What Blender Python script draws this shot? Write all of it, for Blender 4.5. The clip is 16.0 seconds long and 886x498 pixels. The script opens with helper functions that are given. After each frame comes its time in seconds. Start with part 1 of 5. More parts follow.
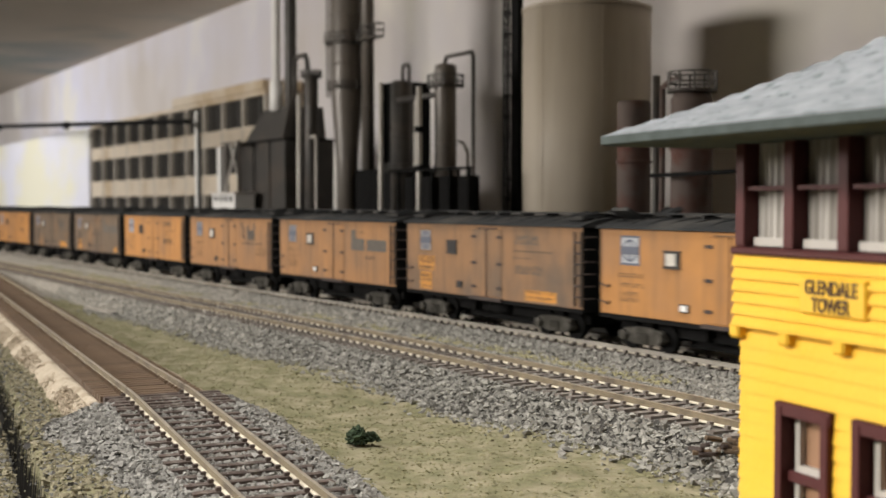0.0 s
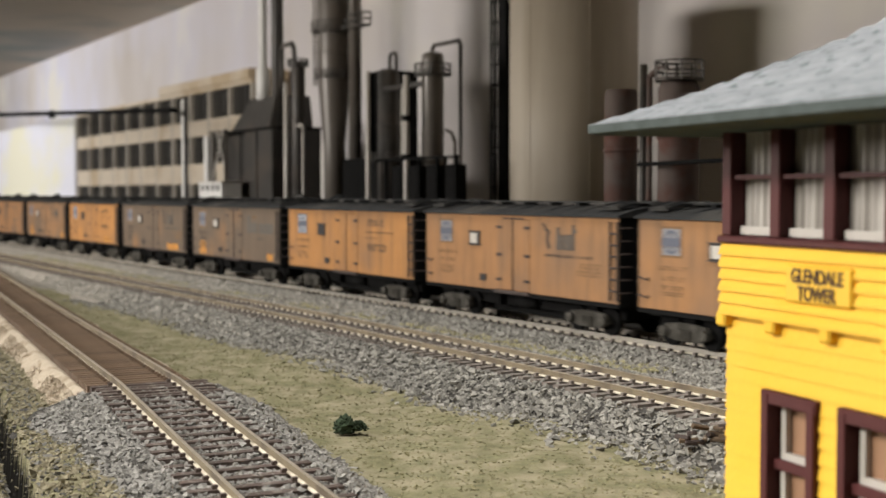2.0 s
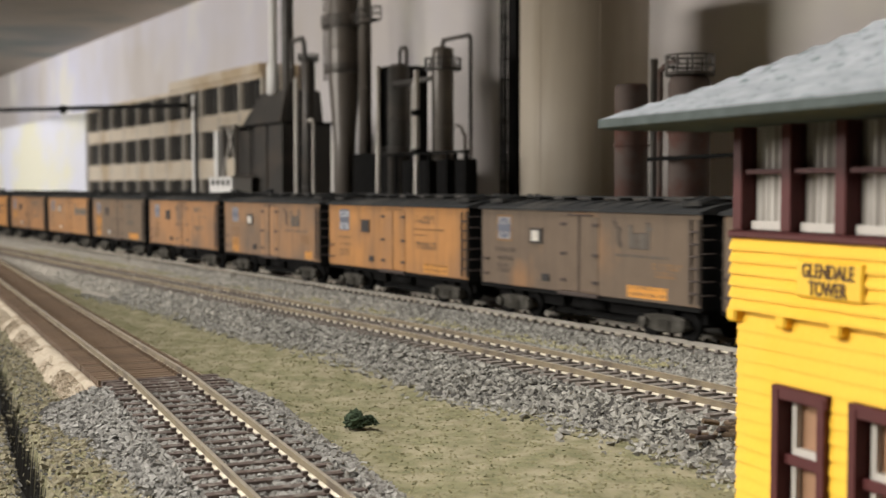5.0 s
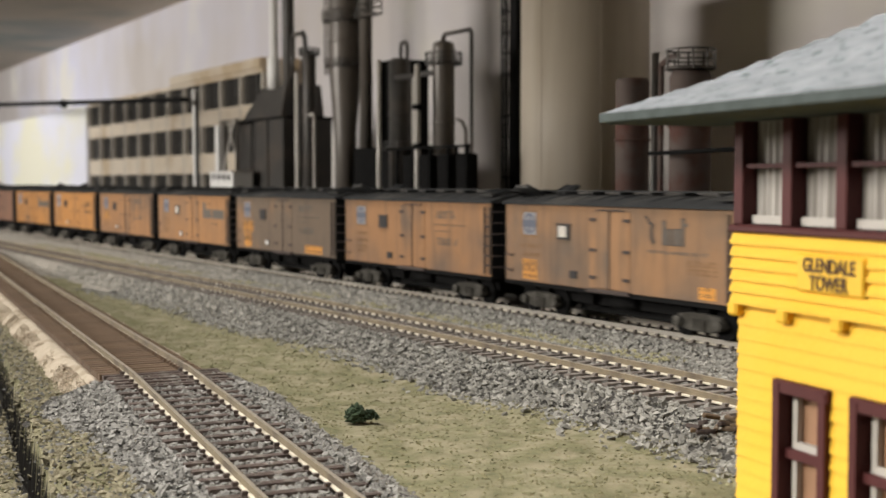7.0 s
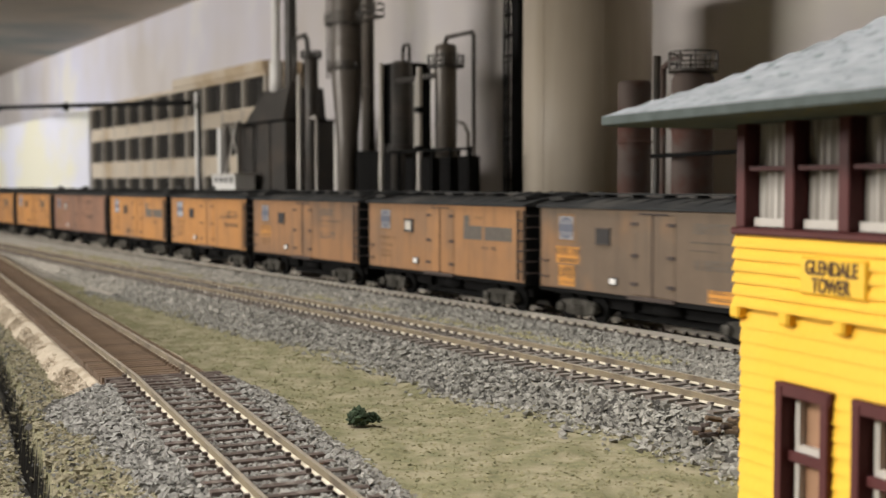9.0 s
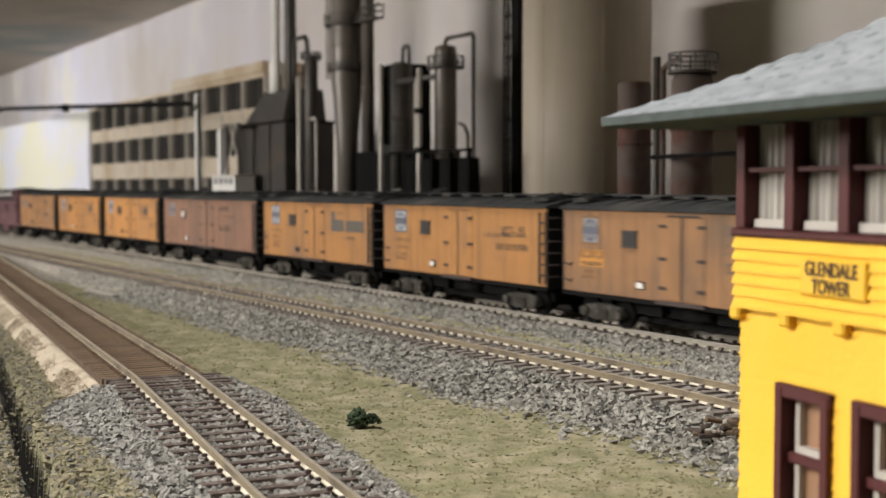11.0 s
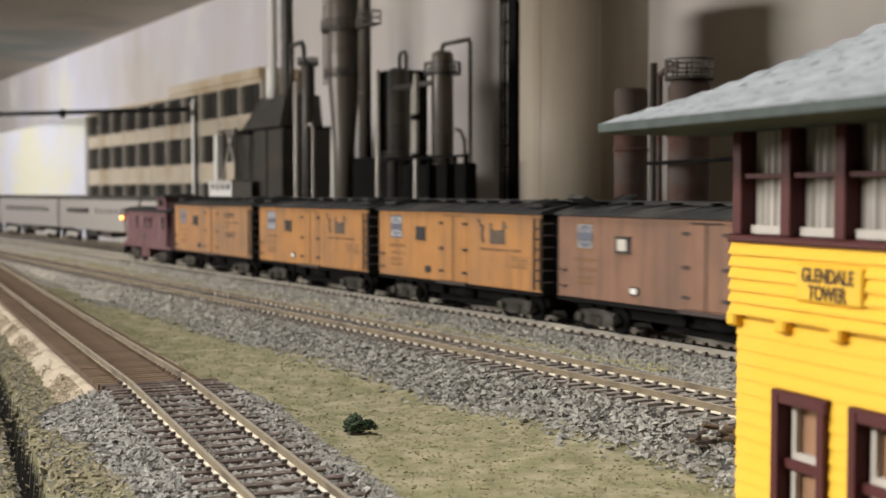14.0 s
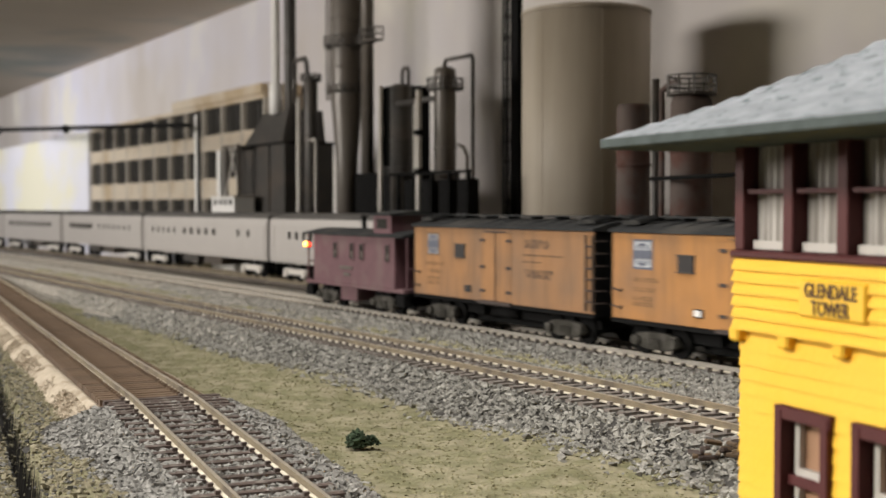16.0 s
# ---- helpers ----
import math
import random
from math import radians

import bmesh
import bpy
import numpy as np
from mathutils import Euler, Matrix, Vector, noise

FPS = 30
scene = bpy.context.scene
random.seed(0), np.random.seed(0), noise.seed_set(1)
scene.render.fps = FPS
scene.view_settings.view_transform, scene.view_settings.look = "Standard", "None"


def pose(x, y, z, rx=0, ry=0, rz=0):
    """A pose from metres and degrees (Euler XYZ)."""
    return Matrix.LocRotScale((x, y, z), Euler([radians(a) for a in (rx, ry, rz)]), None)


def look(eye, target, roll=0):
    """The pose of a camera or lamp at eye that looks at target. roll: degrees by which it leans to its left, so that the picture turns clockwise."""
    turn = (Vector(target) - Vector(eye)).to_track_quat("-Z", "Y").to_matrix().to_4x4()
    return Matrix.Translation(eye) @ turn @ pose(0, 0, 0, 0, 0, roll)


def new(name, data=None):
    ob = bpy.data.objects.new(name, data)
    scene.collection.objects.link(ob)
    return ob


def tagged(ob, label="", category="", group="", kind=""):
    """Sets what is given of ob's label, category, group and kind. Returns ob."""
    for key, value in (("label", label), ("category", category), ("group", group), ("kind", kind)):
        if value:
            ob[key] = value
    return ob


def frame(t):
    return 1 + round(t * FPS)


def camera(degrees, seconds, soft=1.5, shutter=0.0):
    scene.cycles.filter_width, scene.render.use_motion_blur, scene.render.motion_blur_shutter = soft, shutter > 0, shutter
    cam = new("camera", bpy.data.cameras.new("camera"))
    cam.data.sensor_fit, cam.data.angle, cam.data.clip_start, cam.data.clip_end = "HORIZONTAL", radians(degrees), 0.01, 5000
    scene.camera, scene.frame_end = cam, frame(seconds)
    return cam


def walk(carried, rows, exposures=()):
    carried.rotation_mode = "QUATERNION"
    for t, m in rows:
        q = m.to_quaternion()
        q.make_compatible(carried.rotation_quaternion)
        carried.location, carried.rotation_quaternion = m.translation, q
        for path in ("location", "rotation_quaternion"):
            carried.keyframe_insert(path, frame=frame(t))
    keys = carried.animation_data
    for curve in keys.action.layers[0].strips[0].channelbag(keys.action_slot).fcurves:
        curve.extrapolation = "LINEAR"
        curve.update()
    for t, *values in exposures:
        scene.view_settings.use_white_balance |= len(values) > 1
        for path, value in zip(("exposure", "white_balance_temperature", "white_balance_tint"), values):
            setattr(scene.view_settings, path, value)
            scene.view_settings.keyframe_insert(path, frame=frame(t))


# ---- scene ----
import itertools

EYE = (0.0, 0.0, 0.061)
# seconds, tilt from straight down, lean, turn (degrees)
SWAY = [(0.0, 87.889, 0, 0.0),
        (0.5, 87.639, 0.013, -0.216),
        (1.0, 87.437, 0.02, -0.546),
        (1.5, 87.334, 0.02, -0.645),
        (2.0, 87.379, -0.017, -0.584),
        (2.5, 87.497, -0.057, -0.39),
        (3.0, 87.434, -0.065, -0.227),
        (3.5, 87.277, -0.078, -0.15),
        (4.0, 87.25, -0.075, -0.137),
        (6.5, 86.905, -0.007, -0.093),
        (7.0, 86.882, -0.058, -0.075),
        (7.5, 86.934, -0.085, -0.043),
        (8.0, 86.998, -0.06, -0.048),
        (8.5, 86.984, -0.08, -0.014),
        (9.0, 87.007, -0.084, 0.026),
        (11.5, 87.073, -0.083, 0.013),
        (12.0, 87.085, -0.045, -0.028),
        (12.5, 87.064, -0.068, -0.064),
        (13.0, 87.15, -0.018, -0.106),
        (13.5, 87.242, -0.049, -0.108),
        (14.0, 87.333, -0.024, -0.135),
        (14.5, 87.504, -0.043, -0.115),
        (15.0, 87.704, -0.025, -0.106),
        (15.5, 87.868, -0.022, -0.059),
        (16.0, 88.044, -0.019, -0.019)]
cam = camera(39.23, 16.0, soft=1.5, shutter=0.5)
cam.data.dof.use_dof = True
cam.data.dof.focus_distance = 0.30
cam.data.dof.aperture_fstop = 34.0
walk(cam, [(t, Matrix.Translation(EYE) @ pose(0, 0, 0, 0, 0, turn) @ pose(0, 0, 0, tilt) @ pose(0, 0, 0, 0, 0, lean))
           for t, tilt, lean, turn in SWAY])

# ---- light: one room, its ceiling lamp and key lamp, and two added fill lamps ----
scene.view_settings.exposure = 0.0
world = bpy.data.worlds.new("room_air")
scene.world = world
world.use_nodes = True
world.node_tree.nodes["Background"].inputs[0].default_value = (0.9, 0.93, 1.0, 1)
world.node_tree.nodes["Background"].inputs[1].default_value = 0.02


def area(name, where, target, size, size_y, watts, colour):
    data = bpy.data.lights.new(name, "AREA")
    data.shape, data.size, data.size_y, data.energy, data.color = "RECTANGLE", size, size_y, watts, colour
    ob = new(name, data)
    ob.matrix_basis = look(where, target)
    return ob


area("room_lamp_key", (-1.00, 0.62, 0.235), (0.05, 0.85, 0.12), 0.40, 0.14, 8.6, (1.0, 0.94, 0.87))
# added fill, no fixture known: brightens the far left wall and panel
lamp = area("fill_lamp_left", (-2.05, 1.45, 0.25), (-0.75, 2.40, 0.19), 0.6, 0.14, 5.8, (1.0, 0.97, 0.95))
lamp.data.spread = radians(90)
# added fill, no fixture known: narrow beam that brightens the tower
lamp = area("fill_lamp_tower", (-0.60, -0.02, 0.42), (0.06, 0.10, 0.04), 0.26, 0.12, 0.92, (1.0, 0.95, 0.87))
lamp.data.spread = radians(64)
area("ceiling_lamp", (-0.20, -0.05, 1.42), (-0.1, 0.3, 0.0), 0.9, 0.3, 23.5, (1.0, 0.96, 0.90))

# ---- materials ----
def material(name, colour, rough=0.7, metal=0.0, vary=0.25, scale=200.0, bump=0.0, bump_scale=900.0, second=None, second_scale=40.0,
             second_low=0.5, second_high=0.65, spread=0.0, specular=0.4, stretch=None, shift=False):
    m = bpy.data.materials.new(name)
    m.use_nodes = True
    nt = m.node_tree
    b = nt.nodes["Principled BSDF"]
    b.inputs["Roughness"].default_value, b.inputs["Metallic"].default_value = rough, metal
    b.inputs["Specular IOR Level"].default_value = specular
    tc = nt.nodes.new("ShaderNodeTexCoord")
    n1 = nt.nodes.new("ShaderNodeTexNoise")
    n1.inputs["Scale"].default_value, n1.inputs["Detail"].default_value = scale, 6
    nt.links.new(tc.outputs["Object"], n1.inputs["Vector"])
    mix = nt.nodes.new("ShaderNodeMix")
    mix.data_type = "RGBA"
    mix.inputs["A"].default_value = (*[c * (1 - vary) for c in colour], 1)
    mix.inputs["B"].default_value = (*[min(1, c * (1 + vary)) for c in colour], 1)
    nt.links.new(n1.outputs["Fac"], mix.inputs["Factor"])
    out = mix.outputs["Result"]
    if second:
        n2 = nt.nodes.new("ShaderNodeTexNoise")
        n2.inputs["Scale"].default_value, n2.inputs["Detail"].default_value = second_scale, 5
        place = nt.nodes.new("ShaderNodeMapping")
        place.inputs["Scale"].default_value = stretch or (1, 1, 1)
        nt.links.new(tc.outputs["Object"], place.inputs["Vector"])
        if shift:
            own = nt.nodes.new("ShaderNodeObjectInfo")
            far_off = nt.nodes.new("ShaderNodeVectorMath")
            far_off.operation = "MULTIPLY"
            far_off.inputs[1].default_value = (9.0, 7.0, 5.0)
            nt.links.new(own.outputs["Random"], far_off.inputs[0])
            nt.links.new(far_off.outputs[0], place.inputs["Location"])
        nt.links.new(place.outputs["Vector"], n2.inputs["Vector"])
        ramp = nt.nodes.new("ShaderNodeMapRange")
        ramp.inputs["From Min"].default_value, ramp.inputs["From Max"].default_value = second_low, second_high
        nt.links.new(n2.outputs["Fac"], ramp.inputs["Value"])
        mix2 = nt.nodes.new("ShaderNodeMix")
        mix2.data_type = "RGBA"
        mix2.inputs["B"].default_value = (*second, 1)
        nt.links.new(ramp.outputs["Result"], mix2.inputs["Factor"])
        nt.links.new(out, mix2.inputs["A"])
        out = mix2.outputs["Result"]
    if spread:
        info = nt.nodes.new("ShaderNodeObjectInfo")
        geo = nt.nodes.new("ShaderNodeNewGeometry")
        add = nt.nodes.new("ShaderNodeMath")
        add.operation = "ADD"
        nt.links.new(info.outputs["Random"], add.inputs[0])
        nt.links.new(geo.outputs["Random Per Island"], add.inputs[1])
        mr = nt.nodes.new("ShaderNodeMapRange")
        mr.inputs["From Max"].default_value = 2
        mr.inputs["To Min"].default_value, mr.inputs["To Max"].default_value = 1 - spread, 1 + spread
        nt.links.new(add.outputs[0], mr.inputs["Value"])
        hsv = nt.nodes.new("ShaderNodeHueSaturation")
        nt.links.new(mr.outputs["Result"], hsv.inputs["Value"])
        nt.links.new(out, hsv.inputs["Color"])
        out = hsv.outputs["Color"]
    nt.links.new(out, b.inputs["Base Color"])
    if bump:
        n3 = nt.nodes.new("ShaderNodeTexNoise")
        n3.inputs["Scale"].default_value, n3.inputs["Detail"].default_value = bump_scale, 4
        nt.links.new(tc.outputs["Object"], n3.inputs["Vector"])
        bm_ = nt.nodes.new("ShaderNodeBump")
        bm_.inputs["Strength"].default_value, bm_.inputs["Distance"].default_value = bump, 0.0006
        nt.links.new(n3.outputs["Fac"], bm_.inputs["Height"])
        nt.links.new(bm_.outputs["Normal"], b.inputs["Normal"])
    return m


def boards(m, pitch, depth=0.00025, axis=0):
    """Adds the fine grooves of matchboard siding, along one axis, to a material."""
    nt = m.node_tree
    b = nt.nodes["Principled BSDF"]
    tc = nt.nodes.new("ShaderNodeTexCoord")
    sep = nt.nodes.new("ShaderNodeSeparateXYZ")
    nt.links.new(tc.outputs["Object"], sep.inputs[0])
    mod = nt.nodes.new("ShaderNodeMath")
    mod.operation = "PINGPONG"
    mod.inputs[1].default_value = pitch / 2
    nt.links.new(sep.outputs[axis], mod.inputs[0])
    mr = nt.nodes.new("ShaderNodeMapRange")
    mr.inputs["From Max"].default_value = pitch * 0.12
    nt.links.new(mod.outputs[0], mr.inputs["Value"])
    bump = nt.nodes.new("ShaderNodeBump")
    bump.inputs["Strength"].default_value, bump.inputs["Distance"].default_value = 0.5, depth
    nt.links.new(mr.outputs["Result"], bump.inputs["Height"])
    nt.links.new(bump.outputs["Normal"], b.inputs["Normal"])
    return m


def glow(name, colour, strength):
    m = bpy.data.materials.new(name)
    m.use_nodes = True
    b = m.node_tree.nodes["Principled BSDF"]
    b.inputs["Base Color"].default_value = (*colour, 1)
    b.inputs["Emission Color"].default_value = (*colour, 1)
    b.inputs["Emission Strength"].default_value = strength
    return m


M = {
    "grass": material("ground_foam", (0.18, 0.172, 0.10), 0.95, vary=0.5, scale=420, bump=1.0, bump_scale=900, second=(0.29, 0.262, 0.18),
                      second_scale=120, second_low=0.40, second_high=0.66, specular=0.1),
    "turf": material("turf_flock", (0.245, 0.228, 0.135), 0.95, vary=0.3, scale=900, spread=0.5, specular=0.1),
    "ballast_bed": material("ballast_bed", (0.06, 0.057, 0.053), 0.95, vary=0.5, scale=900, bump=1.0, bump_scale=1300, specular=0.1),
    "stone": material("ballast_stone", (0.235, 0.228, 0.207), 0.92, vary=0.35, scale=1500, spread=0.75, specular=0.15),
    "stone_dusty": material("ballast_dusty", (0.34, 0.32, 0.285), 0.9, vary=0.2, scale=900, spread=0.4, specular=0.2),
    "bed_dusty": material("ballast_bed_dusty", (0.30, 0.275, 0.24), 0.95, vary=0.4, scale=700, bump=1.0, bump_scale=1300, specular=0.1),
    "stone_pale": material("ballast_pale", (0.215, 0.209, 0.195), 0.92, vary=0.35, scale=1500, spread=0.7, specular=0.15),
    "sand": material("sand_bank", (0.46, 0.395, 0.31), 0.95, vary=0.25, scale=400, bump=0.9, second=(0.29, 0.235, 0.17), second_scale=90, specular=0.1),
    "tie": material("tie_brown", (0.075, 0.055, 0.047), 0.8, vary=0.35, scale=500, second=(0.2, 0.18, 0.16), second_scale=300, second_low=0.5,
                    second_high=0.72, spread=0.4),
    "tie_dusty": material("tie_dusty", (0.125, 0.105, 0.093), 0.85, vary=0.35, scale=500, second=(0.24, 0.22, 0.195), second_scale=300, second_low=0.45,
                          second_high=0.7, spread=0.35),
    "deck_tie": material("deck_tie_brown", (0.118, 0.078, 0.050), 0.75, vary=0.3, scale=400, spread=0.35),
    "rail_side": material("rail_side", (0.21, 0.17, 0.11), 0.6, 0.1, vary=0.3, scale=300, second=(0.11, 0.085, 0.06), second_scale=90),
    # paler copy of the rail side: light on the freight rails, in the colour
    "rail_side_lit": material("rail_side_lit", (0.36, 0.335, 0.29), 0.6, 0.0, vary=0.2, scale=300, second=(0.34, 0.30, 0.25), second_scale=50),
    # cream foot paints the lit lower edge of the rail
    "rail_foot_lit": material("rail_foot_lit", (0.58, 0.53, 0.43), 0.6, 0.0, vary=0.2, scale=300, second=(0.3, 0.26, 0.2), second_scale=60),
    "rail_top": material("rail_top", (0.50, 0.45, 0.37), 0.4, 0.6, vary=0.2, scale=300),
    "soffit": material("soffit_paint", (0.62, 0.56, 0.47), 0.95, vary=0.15, scale=5, second=(0.34, 0.38, 0.36), second_scale=3),
    "room": material("room_paint", (0.30, 0.28, 0.26), 0.9, vary=0.05, scale=3),
    "panel": material("painted_panel", (0.76, 0.76, 0.83), 0.85, vary=0.04, scale=20, second=(0.80, 0.775, 0.62), second_scale=7, second_low=0.46,
                      second_high=0.58, stretch=(0.42, 1, 1.0)),
    "cream": material("cream_wall", (0.60, 0.52, 0.41), 0.85, vary=0.10, scale=60, second=(0.46, 0.36, 0.24), second_scale=14),
    "pier_grey": material("pier_grey", (0.46, 0.42, 0.36), 0.85, vary=0.15, scale=60),
    "glass_frame": material("window_frame_dark", (0.10, 0.095, 0.09), 0.6, vary=0.2, scale=60),
    "glass_dark": material("dark_window", (0.035, 0.033, 0.03), 0.25, vary=0.3, scale=40),
    "steel_dark": material("dark_steel", (0.062, 0.058, 0.054), 0.5, 0.1, vary=0.3, scale=60, second=(0.088, 0.074, 0.063), second_scale=30),
    "steel": material("weathered_steel", (0.135, 0.122, 0.108), 0.4, 0.1, vary=0.25, scale=70, second=(0.11, 0.09, 0.075), second_scale=40,
                      second_low=0.4, second_high=0.75, stretch=(1, 1, 0.35)),
    "steel_pale": material("pale_steel", (0.58, 0.55, 0.51), 0.35, 0.0, vary=0.15, scale=60),
    "tank": material("tank_paint", (0.44, 0.39, 0.32), 0.55, 0.0, vary=0.12, scale=30, second=(0.27, 0.225, 0.165), second_scale=22, second_low=0.45,
                     second_high=0.8, stretch=(1.5, 1.5, 0.12), specular=0.3),
    "rust": material("rusty_tank", (0.115, 0.09, 0.08), 0.8, vary=0.25, scale=60, second=(0.10, 0.04, 0.03), second_scale=40, specular=0.2),
    "black": material("grimy_black", (0.011, 0.011, 0.011), 0.9, vary=0.4, scale=300, specular=0.06),
    "roof_black": material("car_roof_black", (0.022, 0.023, 0.024), 0.75, vary=0.4, scale=200, second=(0.05, 0.048, 0.045), second_scale=60, specular=0.25),
    "truck": material("truck_grime", (0.062, 0.058, 0.05), 0.9, vary=0.5, scale=500, second=(0.125, 0.118, 0.105), second_scale=220, second_low=0.5, second_high=0.7, specular=0.15),
    "white": material("white_paint", (0.78, 0.77, 0.75), 0.6, vary=0.08, scale=60),
    "silver": material("fluted_silver", (0.48, 0.455, 0.435), 0.4, 0.2, vary=0.06, scale=60),
    "silver_roof": material("silver_car_roof", (0.10, 0.095, 0.09), 0.6, 0.1, vary=0.2, scale=60),
    "caboose": material("caboose_red", (0.135, 0.065, 0.075), 0.7, vary=0.25, scale=200, second=(0.16, 0.1, 0.1), second_scale=60),
    "letter": material("letter_grey", (0.22, 0.125, 0.06), 0.8, vary=0.4, scale=600),
    "sheet": material("soiled_sheet", (0.55, 0.52, 0.47), 0.8, vary=0.2, scale=500),
    "letter_slate": material("letter_slate", (0.12, 0.105, 0.09), 0.8, vary=0.35, scale=500),
    "letter_black": material("letter_black", (0.035, 0.032, 0.032), 0.8, vary=0.3, scale=400),
    "sign_letter": material("sign_letter", (0.10, 0.055, 0.02), 0.7, vary=0.3, scale=400),
    "letter_dark": material("letter_dark", (0.07, 0.055, 0.045), 0.8, vary=0.3, scale=400),
    "herald_blue": material("herald_blue", (0.12, 0.13, 0.17), 0.75, vary=0.25, scale=400),
    "herald_white": material("herald_white", (0.42, 0.44, 0.47), 0.75, vary=0.25, scale=400),
    "herald_dull": material("herald_dull", (0.25, 0.25, 0.265), 0.8, vary=0.25, scale=400),
    "iron": material("black_iron", (0.05, 0.035, 0.03), 0.7, vary=0.3, scale=400),
    "yellow": material("tower_yellow", (0.80, 0.485, 0.05), 0.6, specular=0.2, vary=0.05, scale=60, second=(0.78, 0.455, 0.034), second_scale=30, bump=0.15,
                       bump_scale=900),
    "sign_yellow": material("sign_yellow", (0.80, 0.47, 0.03), 0.5, vary=0.06, scale=100),
    "maroon": material("maroon_trim", (0.075, 0.02, 0.02), 0.6, vary=0.15, scale=200, specular=0.25),
    "sash": material("sash_white", (0.45, 0.42, 0.385), 0.6, vary=0.08, scale=200),
    # darker vertical streaks paint the shade between the folds into the cloth
    "curtain": material("curtain_fold_shade", (0.42, 0.395, 0.365), 0.8, vary=0.12, scale=120, second=(0.20, 0.18, 0.16), second_scale=420, second_low=0.42,
                        second_high=0.62, stretch=(1, 1, 0.03)),
    "blind": material("brown_blind", (0.30, 0.17, 0.10), 0.8, vary=0.2, scale=120),
    "shingle": material("shingle_grey", (0.22, 0.235, 0.255), 0.85, vary=0.4, scale=260, second=(0.08, 0.1, 0.105), second_scale=420, second_low=0.58,
                        second_high=0.66, bump=0.2, bump_scale=900, spread=0.12, specular=0.2),
    "eave": material("eave_green", (0.075, 0.088, 0.086), 0.9, vary=0.35, scale=350, specular=0.0),
    "bush": material("bush_green", (0.028, 0.046, 0.022), 0.9, vary=0.4, scale=700, spread=0.4),
    # near-black for the base board and for painted shade in ditch and tower
    "base_and_shade": material("base_and_shade_black", (0.022, 0.019, 0.015), 0.95, vary=0.4, scale=500),
    "moss": material("moss_soil", (0.225, 0.202, 0.14), 0.95, vary=0.5, scale=500, bump=1.0, bump_scale=900, specular=0.1, spread=0.4),
    "wood_scrap": material("scrap_wood", (0.10, 0.068, 0.042), 0.9, vary=0.5, scale=400, spread=0.4),
    "lamp_amber": glow("marker_amber", (1.0, 0.42, 0.06), 14.0),
    "lamp_red": glow("marker_red", (1.0, 0.06, 0.02), 6.0),
}


def sky_paint():
    """The painted sky: lavender-grey cloud to the far end, warmer streaks and cream haze to the near end."""
    m = material("backdrop_paint", (0.60, 0.565, 0.545), 0.9, vary=0.08, scale=5, second=(0.47, 0.425, 0.385), second_scale=7, second_low=0.45,
                 second_high=0.85, stretch=(1.0, 1.0, 0.22), specular=0.1)
    nt = m.node_tree
    b = nt.nodes["Principled BSDF"]
    colour = b.inputs["Base Color"].links[0].from_socket
    tc = nt.nodes.new("ShaderNodeTexCoord")
    for tint, scale, low, high, amount in (((0.62, 0.62, 0.74), 3.2, 0.42, 0.62, 0.9), ((0.72, 0.69, 0.60), 6.5, 0.52, 0.70, 0.8), ((0.36, 0.33, 0.31), 2.3, 0.58, 0.80, 0.6)):
        n = nt.nodes.new("ShaderNodeTexNoise")
        n.inputs["Scale"].default_value, n.inputs["Detail"].default_value = scale, 3
        nt.links.new(tc.outputs["Object"], n.inputs["Vector"])
        mr = nt.nodes.new("ShaderNodeMapRange")
        mr.inputs["From Min"].default_value, mr.inputs["From Max"].default_value, mr.inputs["To Max"].default_value = low, high, amount
        nt.links.new(n.outputs["Fac"], mr.inputs["Value"])
        mix = nt.nodes.new("ShaderNodeMix")
        mix.data_type = "RGBA"
        mix.inputs["B"].default_value = (*tint, 1)
        if tint[2] > tint[0]:
            # the blue cloud fades out along the wall
            apart, fade = nt.nodes.new("ShaderNodeSeparateXYZ"), nt.nodes.new("ShaderNodeMapRange")
            nt.links.new(tc.outputs["Object"], apart.inputs[0])
            fade.inputs["From Min"].default_value, fade.inputs["From Max"].default_value = 0.75, -0.2
            fade.inputs["To Max"].default_value = amount
            nt.links.new(apart.outputs[0], fade.inputs["Value"])
            nt.links.new(fade.outputs["Result"], mr.inputs["To Max"])
        nt.links.new(colour, mix.inputs["A"])
        nt.links.new(mr.outputs["Result"], mix.inputs["Factor"])
        colour = mix.outputs["Result"]
    nt.links.new(colour, b.inputs["Base Color"])
    return m


M["wall"] = sky_paint()


